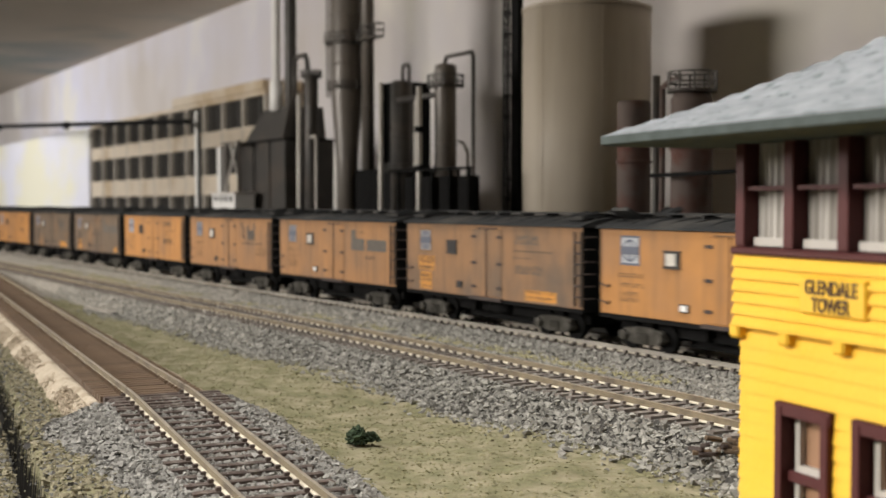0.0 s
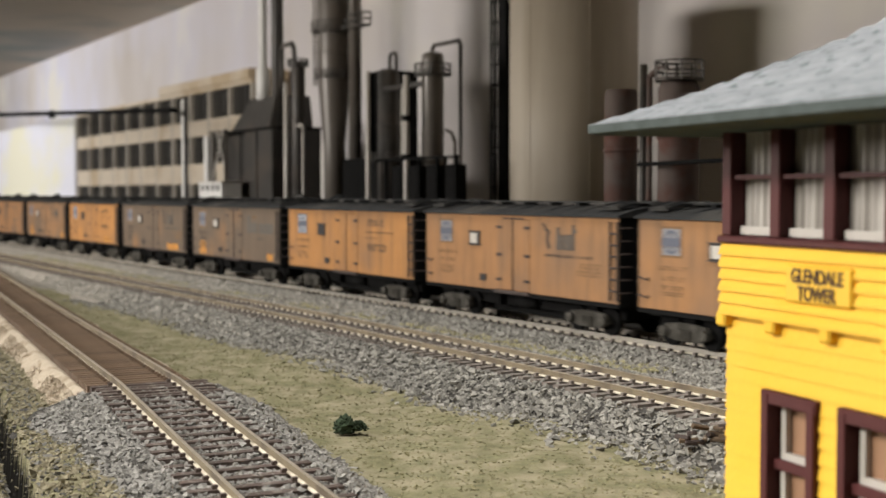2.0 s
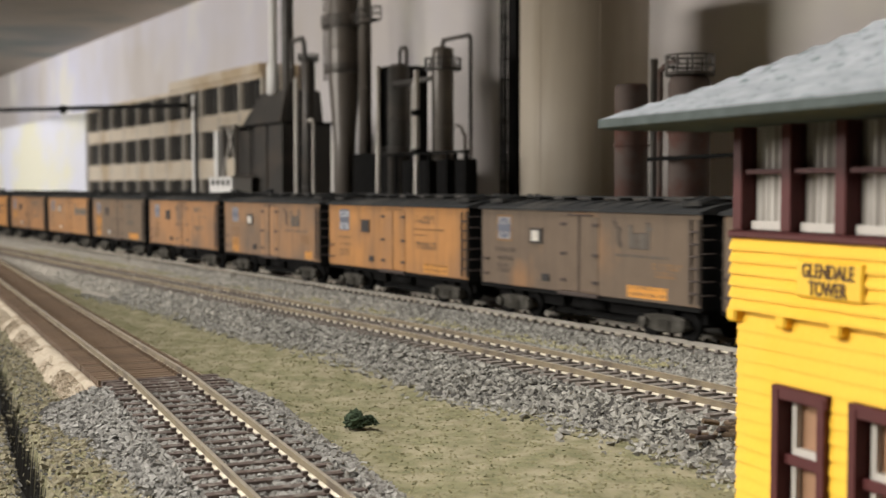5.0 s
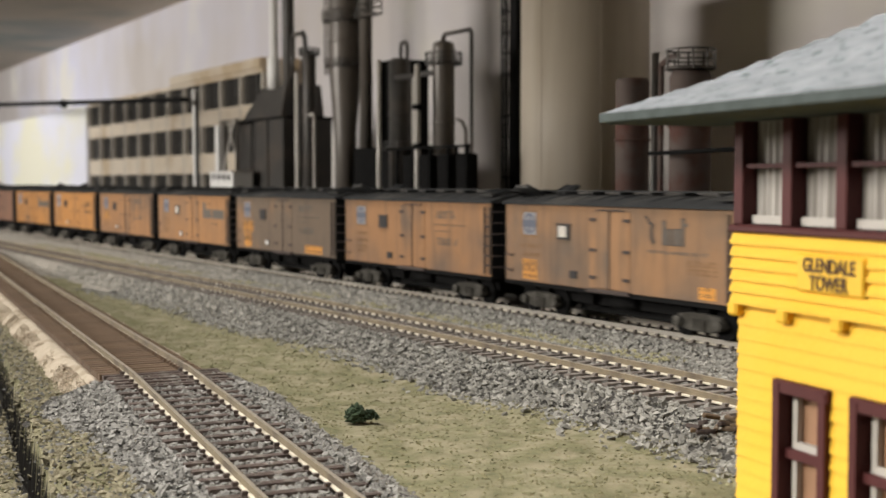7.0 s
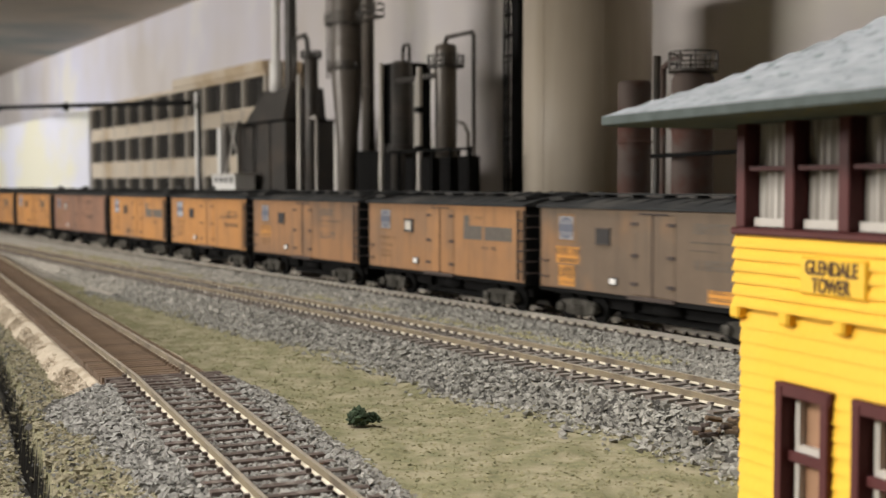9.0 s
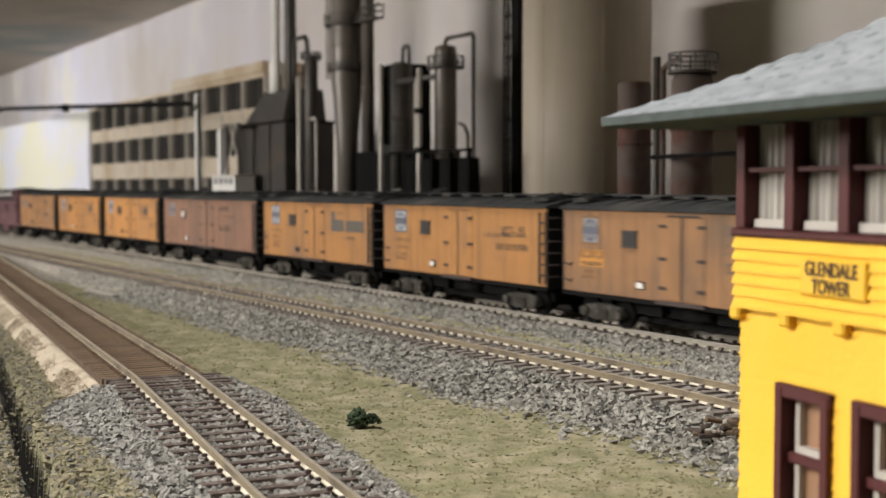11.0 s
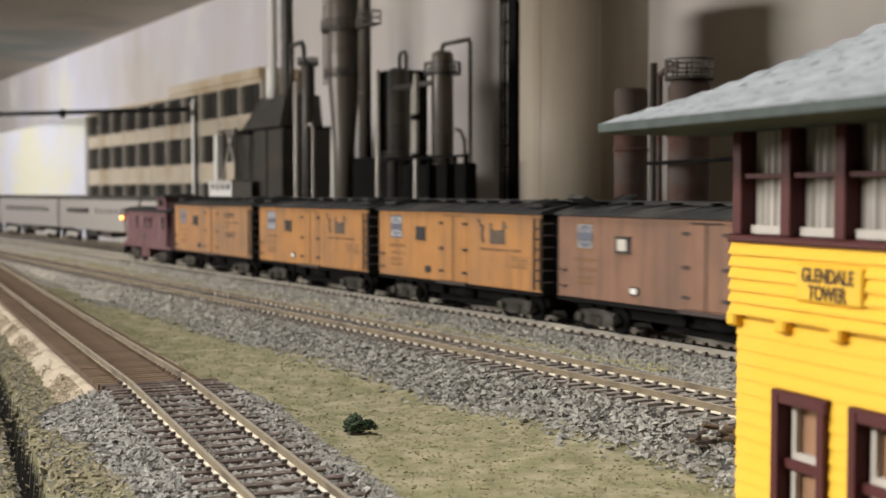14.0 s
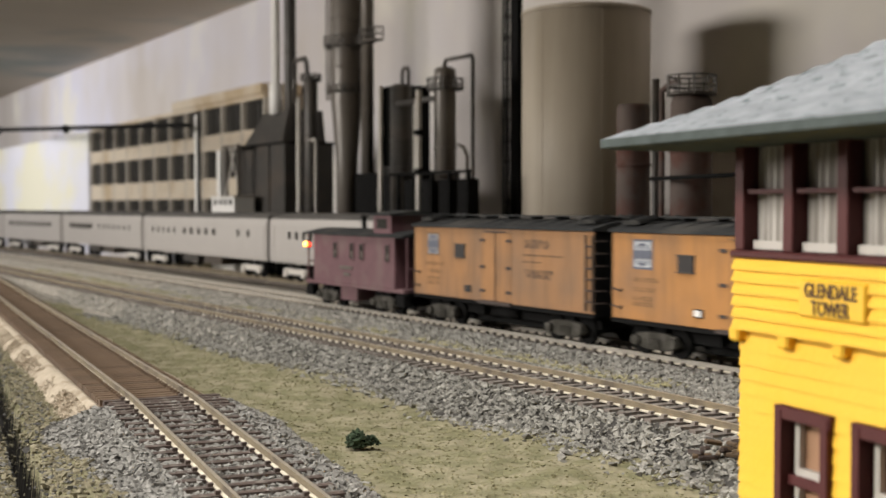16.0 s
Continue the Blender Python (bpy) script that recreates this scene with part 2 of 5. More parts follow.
def car_paint(name, base, grime, low, high, soot=0.55):
    """Wooden car siding: patchy grime that differs from car to car, sooty vertical streaks and board grooves."""
    m = material(name, base, 0.75, vary=0.14, scale=130, second=grime, second_scale=30, second_low=low, second_high=high, spread=0.10, shift=True)
    nt = m.node_tree
    b = nt.nodes["Principled BSDF"]
    colour = b.inputs["Base Color"].links[0].from_socket
    tc = nt.nodes.new("ShaderNodeTexCoord")
    own = nt.nodes.new("ShaderNodeObjectInfo")
    place = nt.nodes.new("ShaderNodeMapping")
    place.inputs["Scale"].default_value = (1.0, 1.0, 0.10)
    nt.links.new(tc.outputs["Object"], place.inputs["Vector"])
    nt.links.new(own.outputs["Random"], place.inputs["Location"])
    n = nt.nodes.new("ShaderNodeTexNoise")
    n.inputs["Scale"].default_value, n.inputs["Detail"].default_value = 260, 5
    nt.links.new(place.outputs["Vector"], n.inputs["Vector"])
    mr = nt.nodes.new("ShaderNodeMapRange")
    mr.inputs["From Min"].default_value, mr.inputs["From Max"].default_value, mr.inputs["To Max"].default_value = 0.48, 0.78, soot
    nt.links.new(n.outputs["Fac"], mr.inputs["Value"])
    mix = nt.nodes.new("ShaderNodeMix")
    mix.data_type = "RGBA"
    mix.inputs["B"].default_value = (0.085, 0.065, 0.05, 1)
    nt.links.new(colour, mix.inputs["A"])
    nt.links.new(mr.outputs["Result"], mix.inputs["Factor"])
    nt.links.new(mix.outputs["Result"], b.inputs["Base Color"])
    return boards(m, 0.0016)


PAINT = {
    "orange": car_paint("reefer_orange", (0.45, 0.213, 0.067), (0.26, 0.15, 0.085), 0.47, 0.80, 0.5),
    "fresh": car_paint("fresh_orange", (0.60, 0.27, 0.05), (0.45, 0.22, 0.07), 0.5, 0.9, 0.2),
    "amber": car_paint("reefer_amber", (0.375, 0.19, 0.078), (0.24, 0.145, 0.085), 0.44, 0.72, 0.5),
    "tan": car_paint("reefer_weathered_orange", (0.32, 0.175, 0.085), (0.16, 0.115, 0.082), 0.42, 0.66),
    "grey": car_paint("reefer_grimy_brown", (0.15, 0.108, 0.075), (0.29, 0.155, 0.07), 0.53, 0.74),
    "brown": car_paint("reefer_brown", (0.25, 0.135, 0.088), (0.165, 0.10, 0.075), 0.45, 0.8, 0.5),
    "rusty": car_paint("reefer_rusty_orange", (0.325, 0.168, 0.075), (0.17, 0.11, 0.072), 0.45, 0.72),
}


# ---- mesh helpers ----
def box(bm, x0, x1, y0, y1, z0, z1):
    v = [bm.verts.new(p) for p in itertools.product((x0, x1), (y0, y1), (z0, z1))]
    for f in ((0, 1, 3, 2), (4, 6, 7, 5), (0, 4, 5, 1), (2, 3, 7, 6), (0, 2, 6, 4), (1, 5, 7, 3)):
        bm.faces.new([v[i] for i in f])


def rod(bm, p, q, r, n=8, r2=None, caps=True):
    p, q = Vector(p), Vector(q)
    turn = (q - p).to_track_quat("Z", "Y").to_matrix()
    r2 = r if r2 is None else r2
    rings = []
    for c, rr in ((p, r), (q, r2)):
        rings.append([bm.verts.new(c + turn @ Vector((rr * math.cos(2 * math.pi * i / n), rr * math.sin(2 * math.pi * i / n), 0))) for i in range(n)])
    for i in range(n):
        fc = bm.faces.new((rings[0][i], rings[0][(i + 1) % n], rings[1][(i + 1) % n], rings[1][i]))
        fc.smooth = n > 8
    if caps:
        bm.faces.new(rings[0][::-1])
        bm.faces.new(rings[1])


def tube(bm, pts, r, n=8):
    for a, b in zip(pts, pts[1:]):
        rod(bm, a, b, r, n)


def lathe(bm, profile, n=40, centre=(0, 0)):
    """A turned solid: rows of radius and height."""
    rings = []
    for r, z in profile:
        rings.append([bm.verts.new((centre[0] + r * math.cos(2 * math.pi * i / n), centre[1] + r * math.sin(2 * math.pi * i / n), z)) for i in range(n)])
    for a, b in zip(rings, rings[1:]):
        for i in range(n):
            bm.faces.new((a[i], a[(i + 1) % n], b[(i + 1) % n], b[i])).smooth = True
    bm.faces.new(rings[0][::-1])
    bm.faces.new(rings[-1])


def extrude(bm, outline, x0, x1):
    """A prism along x from an outline of (y, z)."""
    a = [bm.verts.new((x0, y, z)) for y, z in outline]
    b = [bm.verts.new((x1, y, z)) for y, z in outline]
    n = len(outline)
    for i in range(n):
        bm.faces.new((a[i], a[(i + 1) % n], b[(i + 1) % n], b[i]))
    bm.faces.new(a[::-1])
    bm.faces.new(b)


def finish(bm, bevel=0.0):
    bmesh.ops.recalc_face_normals(bm, faces=bm.faces)
    if bevel:
        bmesh.ops.bevel(bm, geom=list(bm.edges), offset=bevel, segments=1, affect="EDGES", profile=0.5, clamp_overlap=True)
    me = bpy.data.meshes.new("mesh")
    bm.to_mesh(me)
    bm.free()
    return me


def part(name, bm, mat, parent=None, label="", bevel=0.0):
    me = bm if isinstance(bm, bpy.types.Mesh) else finish(bm, bevel)
    if not me.materials:
        me.materials.append(M[mat] if isinstance(mat, str) else mat)
    me.name = name
    ob = new(name, me)
    if parent:
        ob.parent = parent
    if label:
        ob["label"] = label
    return ob


def boxed(name, dims, mat, parent=None, label="", bevel=0.0):
    bm = bmesh.new()
    box(bm, *dims)
    return part(name, bm, mat, parent, label, bevel)


def thing(name, m, label, category, group="", kind=""):
    ob = new(name)
    ob.empty_display_size = 0.01
    ob.matrix_basis = m
    return tagged(ob, label, category, group, kind)


# ---- the plan: three curved tracks, a straight spur, and the wall line ----
ALONG, ACROSS = Vector((-0.504, 0.864)), Vector((0.864, 0.504))
ORIGIN = Vector((0.0, 0.5))
RAIL_Z = 0.010


class Way:
    """A track's centre line: place and heading by distance along it."""

    def __init__(self, points, heights):
        self.p = np.array(points)
        step = np.linalg.norm(np.diff(self.p, axis=0), axis=1)
        self.s = np.concatenate([[0], np.cumsum(step)])
        self.z = np.array(heights)

    def at(self, s):
        s0, s1 = self.s[0], self.s[-1]
        c = min(max(s, s0), s1)
        x, y = np.interp(c, self.s, self.p[:, 0]), np.interp(c, self.s, self.p[:, 1])
        if s < s0:
            d = self.p[1] - self.p[0]
            x, y = np.array((x, y)) + d / np.linalg.norm(d) * (s - s0)
        elif s > s1:
            d = self.p[-1] - self.p[-2]
            x, y = np.array((x, y)) + d / np.linalg.norm(d) * (s - s1)
        return Vector((float(x), float(y), float(np.interp(c, self.s, self.z))))

    def heading(self, s):
        d = self.at(s + 0.002) - self.at(s - 0.002)
        return math.degrees(math.atan2(d.y, d.x))

    def beside(self, s, off, z=0.0):
        h = math.radians(self.heading(s))
        return self.at(s) + Vector((-math.sin(h) * off, math.cos(h) * off, z))


def main_line(off):
    """The main line's curve, shifted off metres towards the wall."""
    u = np.linspace(-0.6, 1.9, 500)
    w = np.clip(u, -0.35, 1.05)
    v = -0.0748 * w**4 + 0.1212 * w**3 - 0.0657 * w**2 - 0.0035 * w + 0.0273
    v += (-0.2991 * w**3 + 0.3635 * w**2 - 0.1314 * w - 0.0035) * (u - w)
    pts = np.stack([ORIGIN.x + u * ALONG.x + v * ACROSS.x, ORIGIN.y + u * ALONG.y + v * ACROSS.y], 1)
    t = np.gradient(pts, axis=0)
    t /= np.linalg.norm(t, axis=1)[:, None]
    n = np.stack([t[:, 1], -t[:, 0]], 1)
    base = Way(pts, np.full(len(u), RAIL_Z))
    zero = float(np.interp(0, u, base.s))
    way = Way(pts + n * (off + 0.00825), np.full(len(u), RAIL_Z))
    way.zero, way.base = zero, base
    return way


FREIGHT, SIDE, FAR = main_line(0.0), main_line(-0.070), main_line(0.068)
# the spur runs straight past the grass and climbs a little onto the timber deck
_y = np.linspace(0.10, 1.5, 300)
SPUR = Way(np.stack([-0.0358 - 0.4523 * (_y - 0.2524), _y], 1), np.interp(_y, [0.2, 0.346, 0.7], [0.0022, 0.0085, 0.0085]))
EDGE = Way(np.stack([-0.101 - 0.4025 * (_y - 0.245), _y], 1), np.full(300, -0.004))

WALL0, WALLD, WALLN = Vector((-0.288, 1.65)), Vector((0.504, -0.864)), Vector((-0.864, -0.504))
WALL_TURN = math.degrees(math.atan2(WALLD.y, WALLD.x))


def by_wall(a, b, z=0.0):
    """a metres along the back wall, b metres out from it; local x runs along the wall, local -y into the room."""
    p = WALL0 + WALLD * a + WALLN * b
    return pose(p.x, p.y, z, 0, 0, WALL_TURN)
FREIGHT.s, SIDE.s, FAR.s = FREIGHT.base.s, SIDE.base.s, FAR.base.s

# ---- ground ----
rng = np.random.default_rng(7)


def grid_mesh(name, rows, cols, points, mat, smooth=True):
    me = bpy.data.meshes.new(name)
    idx = np.arange(rows * cols).reshape(rows, cols)
    quads = np.stack([idx[:-1, :-1], idx[1:, :-1], idx[1:, 1:], idx[:-1, 1:]], -1).reshape(-1, 4)
    me.from_pydata(points.reshape(-1, 3).tolist(), [], quads.tolist())
    me.materials.append(M[mat])
    if smooth:
        me.shade_smooth()
    return me


def ground_height(x, y):
    z = 0.0009 * noise.noise((x * 60, y * 60, 0)) + 0.0007 * noise.noise((x * 190, y * 190, 3)) + 0.002 * noise.noise((x * 12, y * 12, 5))
    # a narrow ditch between the grass and the next board
    gap = x - (-0.0772 - 0.4025 * (y - 0.2396)) + 0.0015 * noise.noise((0, y * 90, 1))
    if y < 0.50:
        z -= 0.024 * math.exp(-((gap / 0.0026) ** 4))
        if gap < 0:
            z -= 0.003
    return z - 0.001


gx, gy = np.linspace(-0.55, 0.35, 560), np.linspace(0.10, 1.38, 560)
pts = np.array([[(x, y, ground_height(x, y)) for x in gx] for y in gy])
ground_mesh = grid_mesh("ground", 560, 560, pts, "grass")
# the ditch's shade is put into the colour of its faces
ground_mesh.materials.append(M["base_and_shade"])
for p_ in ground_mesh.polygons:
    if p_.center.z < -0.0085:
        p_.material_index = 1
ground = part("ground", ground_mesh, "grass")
tagged(ground, "dry olive-green ground foam over the model layout", "ground", kind="structure")
base = boxed("layout_base", (-3.4, 2.2, -0.30, 3.9, -0.09, -0.05), "base_and_shade")
tagged(base, "dark plain base board under the model landscape", "base board", kind="structure")


def strip(name, way, s0, s1, n, profile, mat, wob=0.0):
    pts = []
    for s in np.linspace(s0, s1, n):
        row = []
        for off, z in profile:
            o2 = off + wob * noise.noise((s * 45, off * 30, 2))
            p = way.beside(s, o2)
            row.append((p.x, p.y, p.z + z + 0.0005 * noise.noise((p.x * 300, p.y * 300, 0))))
        pts.append(row)
    return part(name, grid_mesh(name, n, len(profile), np.array(pts), mat), mat)


# heights are measured from the top of the rail; minus is away from the wall
Z0 = FREIGHT.zero
MAIN_PROFILE = [(0.115, -0.0145), (0.105, -0.011), (0.072, -0.0105), (0.062, -0.006), (0.045, -0.0052), (0.03, -0.0028), (0.018, -0.0026), (-0.018, -0.0026), (-0.026, -0.0052),
                (-0.040, -0.0058), (-0.050, -0.0028), (-0.070, -0.0026), (-0.0855, -0.0030), (-0.0895, -0.006), (-0.0955, -0.0105), (-0.104, -0.0135)]
MAIN_PROFILE = [(-o, z) for o, z in MAIN_PROFILE]
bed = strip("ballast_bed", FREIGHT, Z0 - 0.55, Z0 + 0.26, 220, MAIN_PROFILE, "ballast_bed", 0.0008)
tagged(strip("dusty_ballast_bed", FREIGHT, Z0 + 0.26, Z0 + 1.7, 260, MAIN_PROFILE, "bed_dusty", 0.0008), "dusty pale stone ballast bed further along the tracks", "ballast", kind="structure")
tagged(bed, "grey crushed stone ballast bed under three tracks", "ballast", kind="structure")
SPUR_PROFILE = [(-0.040, -0.0130), (-0.030, -0.0085), (-0.0185, -0.0031), (0.0185, -0.0031), (0.030, -0.0075), (0.036, -0.0135)]
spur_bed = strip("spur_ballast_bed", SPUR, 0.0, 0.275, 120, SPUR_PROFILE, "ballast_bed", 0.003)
tagged(spur_bed, "grey stone ballast bed under the spur track", "ballast", kind="structure")
EDGE_PROFILE = [(-0.0195, -0.008), (-0.0165, -0.003), (0.018, -0.003), (0.05, -0.006)]
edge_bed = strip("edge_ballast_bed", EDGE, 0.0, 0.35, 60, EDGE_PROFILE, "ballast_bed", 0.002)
tagged(edge_bed, "grey stone ballast bed of a track at the layout's edge", "ballast", kind="structure")
sand = strip("sand_bank", SPUR, 0.262, 1.2, 200, [(-0.021, -0.012), (-0.017, -0.0045), (0.0160, -0.0045), (0.0176, -0.0042), (0.0205, -0.0062), (0.0240, -0.0100), (0.0265, -0.0140)], "sand", 0.002)
tagged(sand, "tan sandy bank beside the timber deck", "bank", kind="structure")


def scatter(name, samples, size, mat, flat=0.75):
    """Small broken stones or flakes as one mesh: rows of x, y, z."""
    n = len(samples)
    octa = np.array([(1, 0, 0), (-1, 0, 0), (0, 1, 0), (0, -1, 0), (0, 0, 1), (0, 0, -1)], float)
    tri = np.array([(0, 2, 4), (2, 1, 4), (1, 3, 4), (3, 0, 4), (2, 0, 5), (1, 2, 5), (3, 1, 5), (0, 3, 5)])
    v = octa[None] * rng.uniform(0.55, 1.25, (n, 6, 1)) + rng.normal(0, 0.24, (n, 6, 3))
    q = rng.normal(size=(n, 4))
    q /= np.linalg.norm(q, axis=1)[:, None]
    w, x, y, z = q.T
    R = np.stack([1 - 2 * (y * y + z * z), 2 * (x * y - z * w), 2 * (x * z + y * w), 2 * (x * y + z * w), 1 - 2 * (x * x + z * z), 2 * (y * z - x * w),
                  2 * (x * z - y * w), 2 * (y * z + x * w), 1 - 2 * (x * x + y * y)], 1).reshape(n, 3, 3)
    v = np.einsum("nij,nkj->nki", R, v)
    r = rng.uniform(size[0], size[1], (n, 1, 1)) * rng.choice([1.0, 1.0, 1.5], (n, 1, 1))
    v = v * r * np.array([1, 1, flat])
    v += np.asarray(samples)[:, None, :]
    me = bpy.data.meshes.new(name)
    me.vertices.add(n * 6)
    me.vertices.foreach_set("co", v.reshape(-1))
    f = (tri[None] + 6 * np.arange(n)[:, None, None]).reshape(-1)
    me.loops.add(len(f))
    me.loops.foreach_set("vertex_index", f.astype(np.int32))
    me.polygons.add(len(f) // 3)
    me.polygons.foreach_set("loop_start", np.arange(0, len(f), 3, dtype=np.int32))
    me.update(calc_edges=True)
    me.shade_flat()
    me.materials.append(M[mat])
    return part(name, me, mat)


def on_profile(way, profile, s0, s1, n, lo, hi, skip=(), sunk=False):
    prof = sorted(profile)
    po, pz = np.array([p[0] for p in prof]), np.array([p[1] for p in prof])
    out = []
    while len(out) < n:
        s, o = rng.uniform(s0, s1), rng.uniform(lo, hi)
        if any(abs(o - k) < 0.0012 for k in skip):
            continue
        p = way.beside(s, o)
        if sunk and min(abs(o), abs(o - 0.070)) < 0.0155:
            p.z -= 0.0007
        out.append((p.x, p.y, p.z + float(np.interp(o, po, pz)) + rng.uniform(-0.0003, 0.0006)))
    return out


RAILS = [0.00825, -0.00825, 0.07825, 0.06175]
near = on_profile(FREIGHT, MAIN_PROFILE, Z0 - 0.42, Z0 + 0.24, 90000, 0.006, 0.0975, RAILS, True)
near += on_profile(FREIGHT, MAIN_PROFILE, Z0 + 0.24, Z0 + 0.40, 7000, 0.006, 0.0945, RAILS, True)
for _ in range(2600):
    q_ = FREIGHT.beside(rng.uniform(Z0 - 0.42, Z0 + 0.30), 0.0965 + abs(rng.normal(0, 0.0045)))
    near.append((q_.x, q_.y, ground_height(q_.x, q_.y) + 0.0003))
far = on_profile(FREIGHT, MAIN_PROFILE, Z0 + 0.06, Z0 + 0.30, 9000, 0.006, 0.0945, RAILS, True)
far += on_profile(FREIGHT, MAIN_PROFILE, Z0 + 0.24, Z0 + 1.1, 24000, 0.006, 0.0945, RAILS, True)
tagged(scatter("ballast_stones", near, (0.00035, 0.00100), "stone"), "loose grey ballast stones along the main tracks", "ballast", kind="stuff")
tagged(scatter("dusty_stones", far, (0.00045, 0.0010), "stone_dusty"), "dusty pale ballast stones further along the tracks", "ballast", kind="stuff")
spur_stones = on_profile(SPUR, SPUR_PROFILE, 0.03, 0.272, 31000, -0.038, 0.034, [0.00825, -0.00825])
tagged(scatter("spur_stones", spur_stones, (0.00032, 0.00085), "stone_pale"), "pale grey ballast stones around the spur track", "ballast", kind="stuff")
edge_stones = on_profile(EDGE, EDGE_PROFILE, 0.03, 0.32, 9000, -0.0185, 0.05, [0.00825, -0.00825])
tagged(scatter("edge_stones", edge_stones, (0.0004, 0.0009), "stone_pale"), "grey ballast stones at the layout's edge", "ballast", kind="stuff")

verge = []
while len(verge) < 11000:
    s_, o_ = rng.uniform(Z0 - 0.40, Z0 + 0.70), rng.normal(0.0385, 0.0075)
    q_ = FREIGHT.beside(s_, o_)
    if noise.noise((q_.x * 28, q_.y * 28, 9)) > -0.12:
        verge.append((q_.x, q_.y, q_.z - 0.0051 + rng.uniform(0, 0.0006)))
tagged(scatter("verge_turf", verge, (0.00035, 0.0009), "turf", 0.6), "thin dry turf between the two nearer tracks", "turf", kind="stuff")
turf = []
while len(turf) < 100000:
    x, y = rng.uniform(-0.4, 0.2), rng.uniform(0.12, 0.95)
    if rng.random() < 0.16 / y:
        turf.append((x, y, ground_height(x, y) + 0.00008))
tagged(scatter("turf_flakes", turf, (0.0002, 0.00055), "turf", 0.5), "dry green turf flakes on the ground", "turf", kind="stuff")
grit = []
while len(grit) < 240:
    x, y = rng.uniform(-0.3, 0.12), rng.uniform(0.14, 0.8)
    grit.append((x, y, ground_height(x, y) + 0.0004))
tagged(scatter("ground_grit", grit, (0.0003, 0.0009), "moss", 0.6), "dark bits of grit in the grass", "grit", kind="stuff")


rubble = []
while len(rubble) < 2600:
    y = rng.uniform(0.16, 0.55)
    x = -0.0358 - 0.4523 * (y - 0.2524) - rng.uniform(0.028, 0.052)
    rubble.append((x, y, ground_height(x, y) + 0.0002))
tagged(scatter("rubble", rubble, (0.00025, 0.0007), "stone_pale", 0.7), "scattered grey rubble on the mossy strip", "rubble", kind="stuff")


moss = []
while len(moss) < 9000:
    y = rng.uniform(0.16, 0.60)
    x = -0.0358 - 0.4523 * (y - 0.2524) - rng.uniform(0.024, 0.058)
    moss.append((x, y, ground_height(x, y) + 0.0001))
tagged(scatter("moss_tufts", moss, (0.0003, 0.0009), "moss", 0.7), "brown-green mossy tufts beside the spur", "moss", kind="stuff")


grains = []
while len(grains) < 5000:
    s, o = rng.uniform(0.258, 0.60), rng.uniform(0.0185, 0.029)
    q_ = SPUR.beside(s, o)
    grains.append((q_.x, q_.y, q_.z + float(np.interp(o, [0.0176, 0.0205, 0.0240, 0.0265], [-0.0042, -0.0062, -0.0100, -0.0105])) - 0.0001))
tagged(scatter("sand_grains", grains, (0.00018, 0.0006), "sand", 0.7), "coarse tan sand grains on the bank", "sand", kind="stuff")


# ---- tracks ----
def rail_mesh(way, s0, s1, off, n, side="rail_side"):
    """A rail with foot, web and head, swept along the track."""
    prof = [(-0.0009, -0.0021), (0.0009, -0.0021), (0.0009, -0.0018), (0.0003, -0.0016), (0.0003, -0.0007), (0.00045, -0.0006), (0.00045, 0.0), (-0.00045, 0.0),
            (-0.00045, -0.0006), (-0.0003, -0.0007), (-0.0003, -0.0016), (-0.0009, -0.0018)]
    pts = []
    for s in np.linspace(s0, s1, n):
        pts.append([tuple(way.beside(s, off + o, z)) for o, z in prof] + [tuple(way.beside(s, off + prof[0][0], prof[0][1]))])
    me = grid_mesh("rail", n, len(prof) + 1, np.array(pts), side, smooth=False)
    me.materials.append(M["rail_top"])
    me.materials.append(M["rail_foot_lit"])
    k = len(prof)
    for i, p in enumerate(me.polygons):
        p.material_index = 1 if i % k == 6 else 2 if i % k in (1, 2, 10, 11) else 0
    return me


def track(name, way, s0, s1, spacing, label, tie_len=0.0300, tie_w=0.0026, mat="tie", near_range=None, over=0.0, side="rail_side"):
    root = thing(name, pose(0, 0, 0), label, "track", "tracks")
    for off in (0.00825, -0.00825):
        part("rail", rail_mesh(way, s0, s1, off, max(60, int((s1 - s0) / 0.012)), side), side, root)
    me = bpy.data.meshes.new("tie")
    bm = bmesh.new()
    box(bm, -tie_w / 2, tie_w / 2, -tie_len / 2 - over, tie_len / 2 - over, -0.0019, 0.0)
    for o in (0.0096, 0.0069, -0.0096, -0.0069):
        box(bm, -0.0006, 0.0006, o - 0.0006, o + 0.0006, 0.0, 0.0008)
    me = finish(bm)
    me.materials.append(M[mat])
    count = 0
    rest = bmesh.new()
    for s in np.arange(s0, s1, spacing):
        s = s + rng.uniform(-0.0003, 0.0003)
        p = way.at(s)
        m = pose(p.x, p.y, p.z - 0.0021, 0, 0, way.heading(s) + rng.uniform(-0.8, 0.8))
        if count < 290 and (near_range is None or near_range[0] < s < near_range[1]):
            ob = part("tie", me, mat, root)
            ob.matrix_basis = m
            count += 1
        else:
            t = me.copy()
            t.transform(m)
            rest.from_mesh(t)
            bpy.data.meshes.remove(t)
    if len(rest.verts):
        tagged(part("far_tie_rest", rest, mat, root), kind="stuff")
    return root


